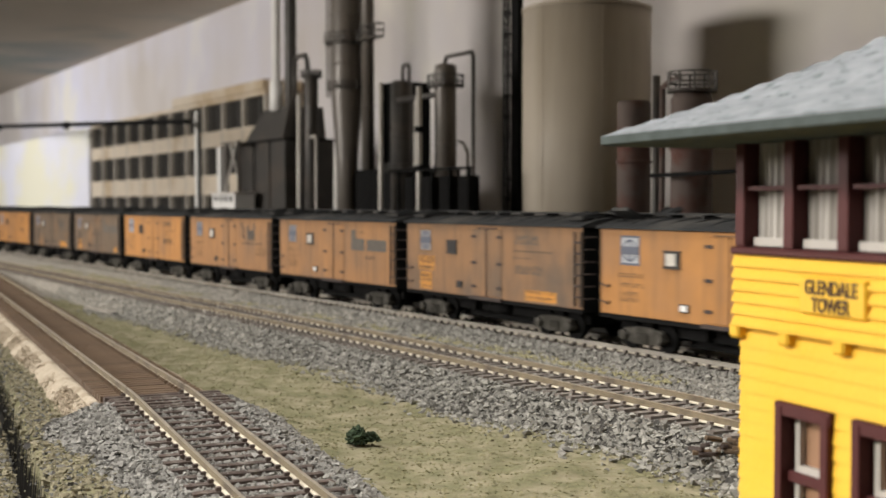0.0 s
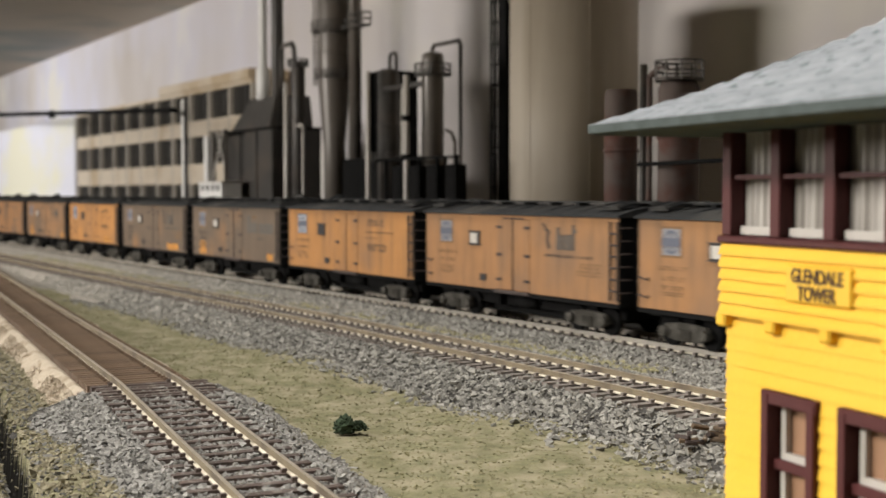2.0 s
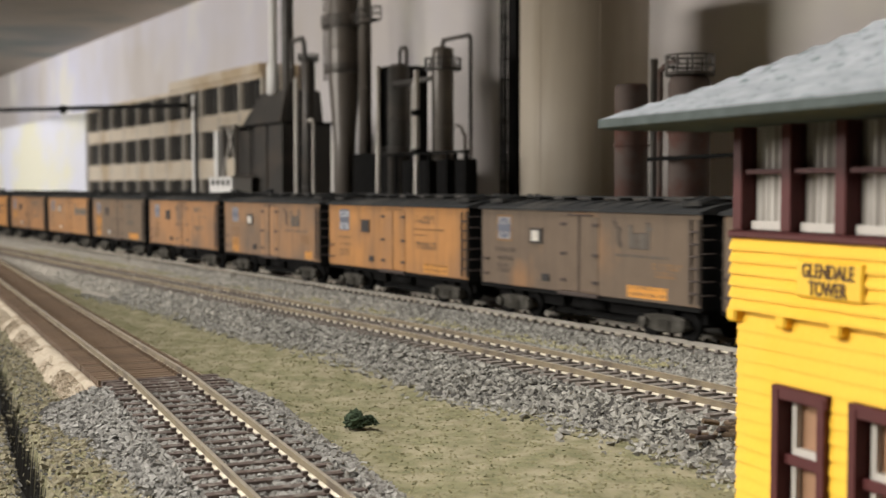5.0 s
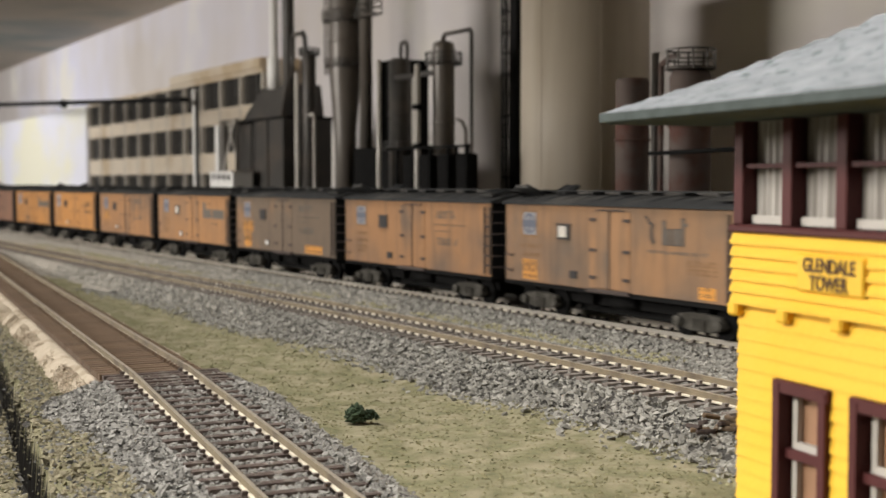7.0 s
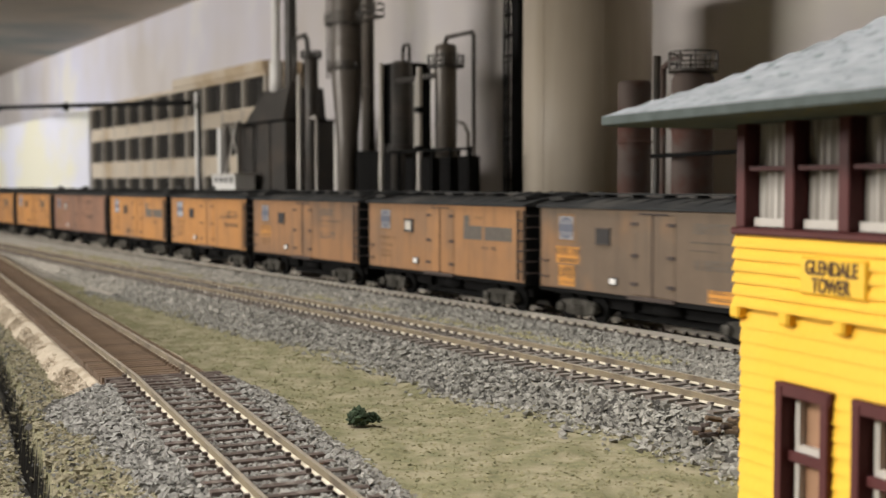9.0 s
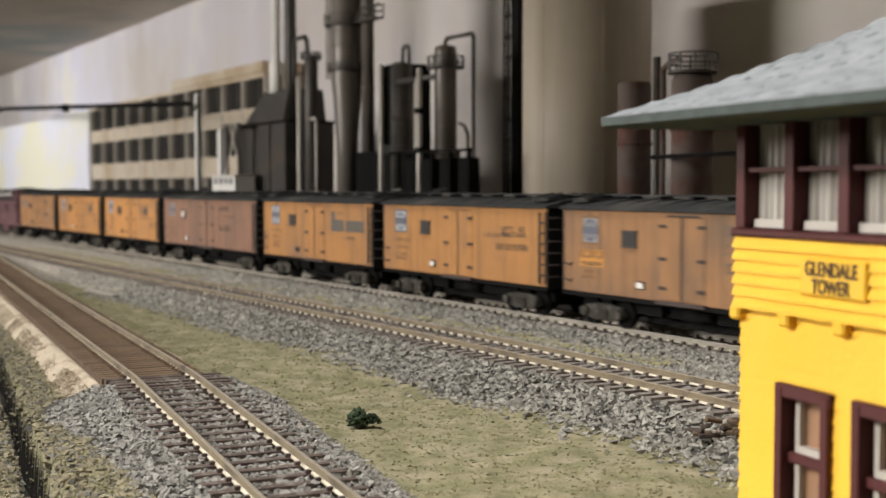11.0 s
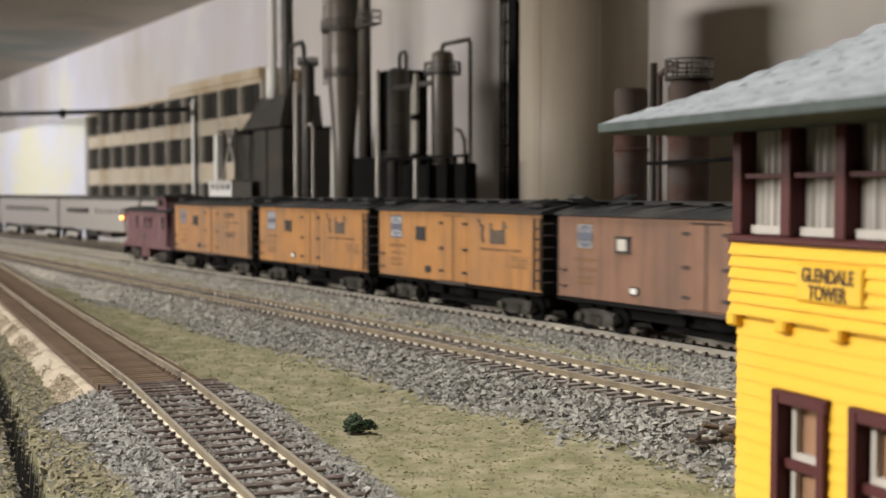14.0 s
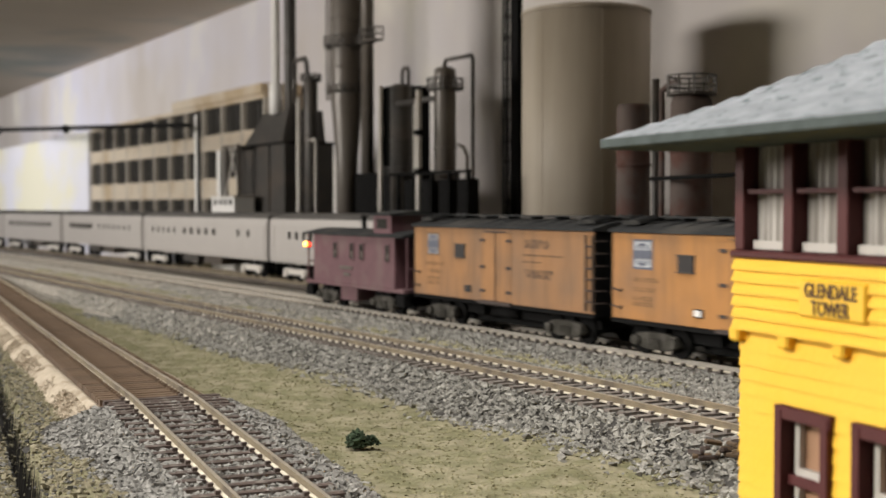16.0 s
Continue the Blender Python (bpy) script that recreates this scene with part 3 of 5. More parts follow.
track("freight_track", FREIGHT, Z0 - 0.50, Z0 + 1.65, 0.0062, "main track with dark ties under the freight train", mat="tie_dusty", near_range=(Z0 - 0.5, Z0 + 1.2), side="rail_side_lit")
track("side_track", SIDE, Z0 - 0.50, Z0 + 1.65, 0.0060, "empty track with pale brassy rails on grey ballast", mat="tie_dusty", near_range=(Z0 - 0.5, Z0 + 1.15))
track("far_track", FAR, Z0 - 0.3, Z0 + 1.65, 0.0065, "track under the silver passenger cars", mat="tie_dusty", near_range=(Z0 + 0.1, Z0 + 1.6))
DECK = 0.2815
track("spur_track", SPUR, 0.0, DECK, 0.0068, "spur track with brown ties half buried in ballast", near_range=(0, DECK))
bridge = track("timber_deck_bridge", SPUR, DECK + 0.001, 1.25, 0.0043, "brown timber trestle deck of closely spaced ties carrying the spur", 0.0292, 0.0030, "deck_tie",
               (DECK, DECK + 0.8), -0.0010)
tagged(bridge, category="bridge", group="bridges")
for k in (0, 1):
    p = SPUR.at(DECK - 0.003 - 0.004 * k)
    ob = boxed("bridge_sill", (-0.0018, 0.0018, -0.002, 0.0185 + 0.001 * k, -0.0062 - 0.001 * k, -0.0032 - 0.001 * k), "deck_tie", bridge)
    ob.matrix_basis = pose(p.x, p.y, p.z - 0.0005, 0, 0, SPUR.heading(DECK))
for k in range(5):
    p = SPUR.at(DECK - 0.0035 - 0.0043 * k)
    ob = boxed("long_tie", (-0.0014, 0.0014, -0.0178 + 0.0006 * (k % 2), 0.0150 - 0.0007 * (k % 3), -0.0022, 0.0), "tie", bridge)
    ob.matrix_basis = pose(p.x, p.y, p.z - 0.0020, 0, 0, SPUR.heading(DECK) + 0.5 * (k % 3 - 1))
track("edge_track", EDGE, 0.0, 0.35, 0.0068, "track with grey-brown ties at the layout's edge", near_range=(0, 0.4))


# ---- the freight train ----
HALF = 0.0665


def truck_parts(root, x, mat="truck"):
    for side in (-1, 1):
        bm = bmesh.new()
        y = side * 0.0115
        extrude(bm, [(-0.0125, 0.0045), (-0.010, 0.0075), (-0.004, 0.0082), (0.004, 0.0082), (0.010, 0.0075), (0.0125, 0.0045), (0.010, 0.0032), (0.005, 0.0022),
                     (-0.005, 0.0022), (-0.010, 0.0032)], y - 0.001, y + 0.001)
        me = finish(bm, 0.0003)
        me.transform(pose(x, 0, 0, 0, 0, 90) @ Matrix.Diagonal((1, 1, 1, 1)))
        # after the quarter turn the thickness lies across the car
        ob = part("truck_side", me, mat, root)
        for wx in (-0.0098, 0.0098):
            bm = bmesh.new()
            rod(bm, (x + wx, side * 0.0125, 0.0050), (x + wx, side * 0.0140, 0.0050), 0.0018, 10)
            part("journal_box", bm, mat, ob)
        for k in (-0.0022, 0, 0.0022):
            bm = bmesh.new()
            rod(bm, (x + k, side * 0.0128, 0.0026), (x + k, side * 0.0128, 0.0062), 0.0009, 8)
            part("spring", bm, mat, ob)
    for wx in (-0.0098, 0.0098):
        bm = bmesh.new()
        for side in (-1, 1):
            rod(bm, (x + wx, side * 0.0075, 0.0051), (x + wx, side * 0.0098, 0.0051), 0.0051, 18)
        rod(bm, (x + wx, -0.0075, 0.0051), (x + wx, 0.0075, 0.0051), 0.0012, 8)
        part("wheelset", bm, "black", root)
    bm = bmesh.new()
    box(bm, x - 0.003, x + 0.003, -0.0105, 0.0105, 0.0045, 0.0105)
    part("bolster", bm, "black", root)


def flat(root, name, x0, x1, z0, z1, mat, proud=0.0002, label=""):
    return boxed(name, (x0, x1, -0.01503 - proud * 0.2, -0.0148, z0, z1), mat, root, label)


def words(root, name, x0, x1, z0, z1, mat):
    """Worn lettering as a row of small blocks, too faint to read."""
    bm = bmesh.new()
    h = z1 - z0
    rows = 1 if h < 0.0026 else 2
    for r in range(rows):
        a, b = z0 + r * h / rows, z0 + (r + 0.82) * h / rows
        x = x0
        while x < x1:
            w = rng.uniform(0.35, 0.8) * (b - a)
            if rng.random() < 0.85:
                k = rng.integers(3)
                box(bm, x, x + w * 0.35, -0.01508, -0.0148, a, b)
                if k != 0:
                    box(bm, x + w * 0.35, x + w, -0.01508, -0.0148, b - (b - a) * 0.3, b)
                if k != 1:
                    box(bm, x + w * 0.35, x + w, -0.01508, -0.0148, a, a + (b - a) * 0.3)
            x += w + (b - a) * 0.16
    return part(name, bm, mat, root)


def ribbon(line, wide, y0, y1):
    """One flat stroke of even width along a line of (x, z)."""
    bm = bmesh.new()
    rings = []
    for k, (x, z) in enumerate(line):
        a, b = line[max(k - 1, 0)], line[min(k + 1, len(line) - 1)]
        d = Vector((b[0] - a[0], b[1] - a[1])).normalized() * (wide / 2)
        rings.append([bm.verts.new(p) for p in ((x - d.y, y0, z + d.x), (x + d.y, y0, z - d.x), (x + d.y, y1, z - d.x), (x - d.y, y1, z + d.x))])
    for a, b in zip(rings, rings[1:]):
        for i in range(4):
            bm.faces.new((a[i], a[(i + 1) % 4], b[(i + 1) % 4], b[i]))
    bm.faces.new(rings[0])
    bm.faces.new(rings[-1][::-1])
    return bm


def reefer(paint, style, placard, route, patches, label, hatch_up=False, HALF=0.0665):
    sx = 0.0665 - HALF
    car = thing("reefer_car", pose(0, 0, 0), label, "freight car", "cars of the freight train")
    P = PAINT[paint]
    boxed("body", (-HALF, HALF, -0.0150, 0.0150, 0.0120, 0.0424), P, car, bevel=0.0002)
    boxed("side_sill", (-HALF, HALF, -0.0152, 0.0152, 0.0105, 0.0120), "black", car)
    # underframe and sill deepened in black to stand in for shade beneath the car
    boxed("underframe", (-HALF + 0.004, HALF - 0.004, -0.0085, 0.0085, 0.0058, 0.0105), "black", car)
    boxed("center_sill", (-0.030, 0.030, -0.0045, 0.0045, 0.0026, 0.0058), "black", car)
    for e in (-1, 1):
        end = boxed("car_end", (min(e * HALF, e * (HALF + 0.0004)), max(e * HALF, e * (HALF + 0.0004)), -0.0151, 0.0151, 0.0112, 0.0428), "black", car, "black car end")
        for z in (0.016, 0.0205, 0.025, 0.0295, 0.034, 0.0385):
            bm = bmesh.new()
            x = e * (HALF + 0.0014)
            tube(bm, [(e * HALF, -0.0145, z), (x, -0.0145, z), (x, -0.0105, z), (e * HALF, -0.0105, z)], 0.0003, 5)
            part("rung", bm, "iron", end)
        bm = bmesh.new()
        rod(bm, (e * (HALF + 0.001), 0.004, 0.030), (e * (HALF + 0.001), 0.004, 0.0460), 0.0003, 6)
        rod(bm, (e * (HALF + 0.001), 0.004, 0.0448), (e * (HALF + 0.0014), 0.004, 0.0448), 0.0022, 12)
        part("brake_wheel", bm, "iron", end)
        bm = bmesh.new()
        box(bm, min(e * HALF, e * (HALF + 0.0058)), max(e * HALF, e * (HALF + 0.0058)), -0.0012, 0.0012, 0.0078, 0.0102)
        part("coupler", bm, "black", car)
    for z in (0.0165, 0.0205, 0.0245, 0.0285, 0.0325, 0.0365):
        bm = bmesh.new()
        tube(bm, [(HALF - 0.0044, -0.0150, z), (HALF - 0.0044, -0.0157, z), (HALF - 0.0008, -0.0157, z), (HALF - 0.0008, -0.0150, z)], 0.00042, 5)
        part("grab_iron", bm, "iron", car)
    for z in (0.0165, 0.0225):
        bm = bmesh.new()
        tube(bm, [(-HALF + 0.0008, -0.0150, z), (-HALF + 0.0008, -0.0158, z), (-HALF + 0.0055, -0.0158, z - 0.001), (-HALF + 0.0055, -0.0150, z)], 0.0003, 5)
        part("grab_iron", bm, "iron", car)
    # roof
    bm = bmesh.new()
    extrude(bm, [(-0.0162, 0.0420), (-0.0162, 0.0429), (-0.009, 0.0448), (0, 0.0460), (0.009, 0.0448), (0.0162, 0.0429), (0.0162, 0.0420)], -HALF - 0.001, HALF + 0.001)
    roof = part("roof", bm, "roof_black", car, "weathered black roof")
    for k in range(13):
        x = -HALF + 0.004 + k * (2 * HALF - 0.008) / 12
        bm = bmesh.new()
        extrude(bm, [(-0.0163, 0.0428), (-0.009, 0.0451), (0, 0.0463), (0.009, 0.0451), (0.0163, 0.0428), (0.009, 0.0446), (0, 0.0458), (-0.009, 0.0446)], x - 0.0004, x + 0.0004)
        part("roof_seam", bm, "roof_black", roof)
    bm = bmesh.new()
    for y in (-0.002, 0, 0.002):
        box(bm, -HALF - 0.003, HALF + 0.003, y - 0.0008, y + 0.0008, 0.0470, 0.0475)
    for k in range(8):
        x = -HALF + 0.006 + k * (2 * HALF - 0.012) / 7
        box(bm, x - 0.0006, x + 0.0006, -0.003, 0.003, 0.0458, 0.0470)
    part("running_board", bm, "roof_black", roof)
    for ex, sy in itertools.product((-1, 1), (-1, 1)):
        bm = bmesh.new()
        box(bm, -0.0048, 0.0048, -0.0042, 0.0042, 0, 0.0012)
        for k in (-0.003, 0.003):
            box(bm, k - 0.0004, k + 0.0004, -0.0044, 0.0044, 0.0012, 0.0017)
        h = part("ice_hatch", bm, "roof_black", roof)
        tilt = 24 * sy if hatch_up and ex == -1 else 12 * -sy
        h.matrix_basis = pose(ex * (HALF - 0.0075), sy * 0.0088, 0.0456 if not (hatch_up and ex == -1) else 0.0466, tilt, 0, 0)
    # doors, hinges and bars
    for k, x0 in enumerate((-0.0100, 0.0014)):
        d = boxed("door", (x0, x0 + 0.0112, -0.01525, -0.0149, 0.0128, 0.0402), P, car, bevel=0.0002)
        hx = x0 + (0.0016 if k == 0 else 0.0096)
        for z in (0.0165, 0.0263, 0.0372):
            boxed("hinge", (hx - 0.0018, hx + 0.0018, -0.0156, -0.0152, z - 0.0006, z + 0.0006), "iron", d)
    bm = bmesh.new()
    rod(bm, (0.0013, -0.0154, 0.0125), (0.0013, -0.0154, 0.0408), 0.0003, 6)
    box(bm, -0.006, 0.009, -0.0155, -0.0150, 0.0404, 0.0409)
    part("door_bar", bm, "iron" if paint != "orange" else "letter", car)
    boxed("door_sill", (-0.011, 0.0135, -0.0164, -0.0148, 0.0112, 0.0124), "iron", car)
    # placards
    boxed("placard_board", (sx - 0.0306, sx - 0.0226, -0.0155, -0.0149, 0.0297, 0.0348), "letter_black", car)
    if placard == "w":
        boxed("placard_sheet", (sx - 0.0296, sx - 0.0246, -0.0156, -0.0149, 0.0302, 0.0343), "sheet", car, "soiled white placard")
    boxed("route_board", (sx - 0.0225, sx - 0.0180, -0.0155, -0.0149, 0.0152, 0.0180), "letter_black", car)
    if route == "w":
        boxed("route_sheet", (sx - 0.0221, sx - 0.0188, -0.0156, -0.0149, 0.0156, 0.0176), "white", car, "white route card")
    for z, x0, x1 in ((0.0292, -0.0306, -0.0226), (0.0348, -0.0306, -0.0226)):
        boxed("placard_edge", (sx + x0 - 0.0004, sx + x1 + 0.0004, -0.0157, -0.0149, z, z + 0.0005), "letter_dark", car)
    # herald: a pale tablet in a blue border, with a cross
    if style != 4:
        clean = paint == "orange"
        her = flat(car, "herald", sx - 0.0548, sx - 0.0440, 0.0295, 0.0398, "herald_blue" if clean else "letter")
        pale = "herald_white" if clean else "herald_dull"
        flat(her, "herald_field", sx - 0.0539, sx - 0.0449, 0.0303, 0.0390, pale, 0.0004)
        part("herald_ring", ribbon([(sx - 0.0494 + 0.0036 * math.cos(a), 0.03465 + 0.0036 * math.sin(a)) for a in np.linspace(0.05, 2 * math.pi, 17)], 0.0008, -0.01518, -0.0149), "herald_blue", her)
        flat(her, "herald_stroke", sx - 0.0499, sx - 0.0489, 0.0312, 0.0381, "herald_blue", 0.0010)
        flat(her, "herald_band", sx - 0.0540, sx - 0.0448, 0.0333, 0.0360, "herald_blue", 0.0014)
    ink = "letter" if paint != "grey" else "letter_dark"
    tone = "letter_slate" if paint in ("tan", "grey", "rusty") else "letter_dark"
    for z, x0, x1 in ((0.0262, -0.0560, -0.0410), (0.0228, -0.0540, -0.0425), (0.0198, -0.0545, -0.0440), (0.0178, -0.0545, -0.0440)):
        words(car, "small_lettering", sx + x0, sx + x1, z - 0.0009, z + 0.0009, ink)
    if style == 0:
        for z0, z1, x0, x1 in ((0.0278, 0.0336, 0.0205, 0.0350), (0.0336, 0.0378, 0.0208, 0.0252), (0.0278, 0.0334, 0.0372, 0.0572)):
            flat(car, "lettering_panel", x0, x1, z0, z1, "letter_slate", 0.0003)
        words(car, "small_lettering", 0.0350, 0.0460, 0.0240, 0.0256, tone)
        words(car, "small_lettering", 0.0280, 0.0345, 0.0362, 0.0378, "letter")
    elif style == 1:
        for z0, z1, x0, x1 in ((0.0348, 0.0385, 0.0220, 0.0380), (0.0318, 0.0324, 0.0205, 0.0470), (0.0292, 0.0297, 0.0205, 0.0330), (0.0232, 0.0268, 0.0225, 0.0400)):
            words(car, "large_lettering", x0, x1, z0, z1, tone)
    elif style == 2:
        # a sweeping emblem and a long word, as plain shapes with a dark edge
        for line, wide in (([(0.0275 - 0.0034 * math.cos(t), 0.0335 - 0.0040 * math.sin(t)) for t in np.linspace(-0.85, 1.0, 12)], 0.0016),
                           ([(0.0210, 0.0392), (0.0222, 0.0383), (0.0228, 0.0370), (0.0250, 0.0364)], 0.0011)):
            part("emblem_stroke", ribbon(line, wide, -0.0152, -0.0149), "letter_dark", car)
        for k, (x0, x1, z1) in enumerate(((0.0300, 0.0312, 0.0375), (0.0318, 0.0329, 0.0348), (0.0340, 0.0350, 0.0348), (0.0361, 0.0385, 0.0350), (0.0395, 0.0406, 0.0385))):
            flat(car, "emblem_shadow", x0 - 0.0003, x1 + 0.0004, 0.0296, z1 + 0.0004, "letter_dark", 0.0003)
            flat(car, "emblem_bar", x0, x1, 0.0299, z1, "letter_slate", 0.0008)
        flat(car, "emblem_bar", 0.0395, 0.0425, 0.0362, 0.0372, "letter_slate", 0.0008)
        words(car, "large_lettering", 0.0225, 0.0520, 0.0268, 0.0280, tone)
        words(car, "small_lettering", 0.0425, 0.0560, 0.0205, 0.0258, "letter")
    elif style == 5:
        words(car, "large_lettering", 0.0215, 0.0400, 0.0300, 0.0322, tone)
        words(car, "large_lettering", 0.0350, 0.0520, 0.0304, 0.0350, tone)
        words(car, "large_lettering", 0.0310, 0.0530, 0.0250, 0.0278, tone)
    for k in patches:
        x0, x1, z0, z1 = {"l": (-0.0560, -0.0415, 0.0215, 0.0278), "m": (-0.0545, -0.0440, 0.0130, 0.0208), "r": (0.0290, 0.0500, 0.0130, 0.0172), "s": (0.0480, 0.0560, 0.0130, 0.0170)}[k]
        patch = flat(car, "clean_patch", x0 + sx, x1 + sx, z0, z1, PAINT["fresh"], -0.0001, "clean fresh orange patch")
        for z in np.arange(z0 + 0.0008, z1 - 0.0008, 0.0022):
            words(patch, "small_lettering", x0 + sx + 0.0006, x1 + sx - 0.0008, z, z + 0.0013, "letter")
    bm = bmesh.new()
    for x in (HALF - 0.0046, HALF - 0.0006):
        box(bm, x - 0.0003, x + 0.0003, -0.0158, -0.0149, 0.0130, 0.0405)
    part("ladder_stile", bm, "letter_dark", car)
    truck_parts(car, 0.021 - HALF)
    truck_parts(car, HALF - 0.021)
    bm = bmesh.new()
    rod(bm, (-0.004, -0.008, 0.0078), (0.010, -0.008, 0.0078), 0.0024, 12)
    box(bm, -0.022, -0.014, -0.011, -0.004, 0.0060, 0.0105)
    part("brake_gear", bm, "black", car)
    return car


def caboose():
    car = thing("caboose", pose(0, 0, 0), "dusty oxide-red caboose with cupola and lit marker lamps", "caboose", "cars of the freight train")
    L = 0.044
    boxed("body", (-L, L, -0.0145, 0.0145, 0.0125, 0.0370), "caboose", car, bevel=0.0002)
    boxed("side_sill", (-L - 0.009, L + 0.009, -0.0147, 0.0147, 0.0108, 0.0125), "caboose", car)
    bm = bmesh.new()
    extrude(bm, [(-0.0160, 0.0366), (-0.0160, 0.0374), (-0.008, 0.0392), (0, 0.0400), (0.008, 0.0392), (0.0160, 0.0374), (0.0160, 0.0366)], -L - 0.010, L + 0.010)
    roof = part("roof", bm, "roof_black", car, "dull black roof")
    cx0, cx1 = 0.019, 0.037
    cup = boxed("cupola", (cx0, cx1, -0.0125, 0.0125, 0.0375, 0.0470), "caboose", car, bevel=0.0002)
    bm = bmesh.new()
    extrude(bm, [(-0.0142, 0.0468), (-0.0142, 0.0475), (0, 0.0492), (0.0142, 0.0475), (0.0142, 0.0468)], cx0 - 0.002, cx1 + 0.002)
    part("cupola_roof", bm, "roof_black", cup)
    for x in (cx0 + 0.004, cx1 - 0.009):
        boxed("cupola_window", (x, x + 0.005, -0.0128, -0.0123, 0.0405, 0.0452), "glass_dark", cup)
    for y in (-0.009, 0.003):
        boxed("cupola_window", (cx0 - 0.0003, cx0 + 0.0002, y, y + 0.006, 0.0405, 0.0452), "glass_dark", cup)
    for x in (-0.0205, -0.0020, 0.0085, 0.0350):
        w = boxed("window", (x, x + 0.0052, -0.0149, -0.0143, 0.0245, 0.0335), "caboose", car)
        boxed("pane", (x + 0.0008, x + 0.0044, -0.0151, -0.0145, 0.0252, 0.0328), "glass_dark", w)
        boxed("half_blind", (x + 0.0028, x + 0.0044, -0.0152, -0.0146, 0.0258, 0.0290), "steel", w)
    for z, x0, x1 in ((0.0205, -0.0130, 0.0010), (0.0172, -0.0090, -0.0020)):
        boxed("small_lettering", (x0, x1, -0.0148, -0.0143, z - 0.0008, z + 0.0008), "steel", car)
    boxed("tool_box", (-0.016, 0.002, -0.0125, 0.0125, 0.0040, 0.0108), "caboose", car)
    for e in (-1, 1):
        boxed("platform", (min(e * L, e * (L + 0.010)), max(e * L, e * (L + 0.010)), -0.013, 0.013, 0.0098, 0.0112), "black", car)
        bm = bmesh.new()
        x = e * (L + 0.0095)
        for y in (-0.0130, -0.005, 0.005, 0.0130):
            rod(bm, (x, y, 0.0112), (x, y, 0.0370 if abs(y) > 0.01 else 0.022), 0.0005, 6)
        rod(bm, (x, -0.013, 0.022), (x, 0.013, 0.022), 0.0005, 6)
        part("end_railing", bm, "caboose", car)
        boxed("steps", (min(e * (L + 0.002), e * (L + 0.009)), max(e * (L + 0.002), e * (L + 0.009)), -0.0145, -0.0105, 0.0045, 0.0098), "black", car)
        boxed("end_door", (min(e * L, e * (L + 0.0004)), max(e * L, e * (L + 0.0004)), -0.0035, 0.0035, 0.0125, 0.0330), "black", car)
        boxed("coupler", (min(e * (L + 0.010), e * (L + 0.0155)), max(e * (L + 0.010), e * (L + 0.0155)), -0.0012, 0.0012, 0.0078, 0.0102), "black", car)
    bm = bmesh.new()
    rod(bm, (-0.018, 0.002, 0.0385), (-0.018, 0.002, 0.0455), 0.0013, 10)
    rod(bm, (-0.018, 0.002, 0.0455), (-0.018, 0.002, 0.0465), 0.0019, 10)
    part("smoke_jack", bm, "black", roof)
    for y in (-0.0158, 0.0158):
        bm = bmesh.new()
        lathe(bm, [(0.0009, 0.0290), (0.0014, 0.0297), (0.0014, 0.0325), (0.0008, 0.0333)], 12, (-L - 0.0030, y))
        lamp = part("marker_lamp", bm, "black", car, "small black marker lamp, lit")
        bm = bmesh.new()
        bmesh.ops.create_uvsphere(bm, u_segments=12, v_segments=8, radius=0.0015, matrix=pose(-L - 0.0046, y - 0.0006, 0.0312))
        part("lens", bm, "lamp_amber", lamp)
        bm = bmesh.new()
        bmesh.ops.create_uvsphere(bm, u_segments=12, v_segments=8, radius=0.0010, matrix=pose(-L - 0.0012, y - 0.0010, 0.0312))
        part("side_lens", bm, "lamp_red", lamp)
    truck_parts(car, -0.030)
    truck_parts(car, 0.030)
    return car


# paint, lettering, destination board and route board (w white, b black), clean patches, hatch
CLEAN, DUSTY, GRIMY = "clean orange refrigerator car with ", "dusty tan-orange refrigerator car with ", "grimed grey-brown refrigerator car with "
TRAIN = [
    ("orange", 1, "b", "b", "", CLEAN + "dark lettering", False),
    ("orange", 1, "w", "w", "", CLEAN + "white placard boards", True),
    ("tan", 1, "b", "b", "lmr", DUSTY + "bright patches round its numbers", False),
    ("amber", 0, "w", "w", "", DUSTY + "two grey lettering panels", False),
    ("amber", 2, "w", "b", "", DUSTY + "a faded grey emblem", False),
    ("orange", 1, "b", "b", "", CLEAN + "dark lettering and black boards", True),
    ("grey", 0, "w", "b", "ms", GRIMY + "grey lettering panels", False),
    ("grey", 2, "w", "b", "r", GRIMY + "a faint emblem and one bright patch", False),
    ("orange", 1, "b", "b", "r", CLEAN + "worn lettering and black roof", False),
    ("tan", 2, "w", "b", "ms", DUSTY + "an emblem and bright corner patches", True),
    ("rusty", 1, "b", "b", "", "rust-stained orange refrigerator car with faint lettering", True),
    ("grey", 1, "b", "w", "lmr", GRIMY + "bright orange number patches", False),
    ("amber", 0, "w", "w", "", DUSTY + "slate-grey lettering panels", False),
    ("rusty", 1, "b", "w", "l", "rust-stained orange refrigerator car with one bright patch", False),
    ("orange", 5, "b", "w", "", CLEAN + "two dark lines of lettering", True),
    ("orange", 0, "b", "b", "", CLEAN + "two large grey lettering panels", False),
    ("brown", 1, "w", "w", "", "long faded red-brown refrigerator car with black hinges", True, 0.0816),
    ("orange", 2, "b", "b", "", CLEAN + "a dark sweeping emblem", False),
    ("orange", 2, "b", "w", "", CLEAN + "a dark emblem and white route board", False),
    ("amber", 1, "b", "b", "", DUSTY + "dark slogan lettering", False),
]
cars = [reefer(*spec) for spec in TRAIN]
PITCH, LONGER = 0.1437, 0.0302
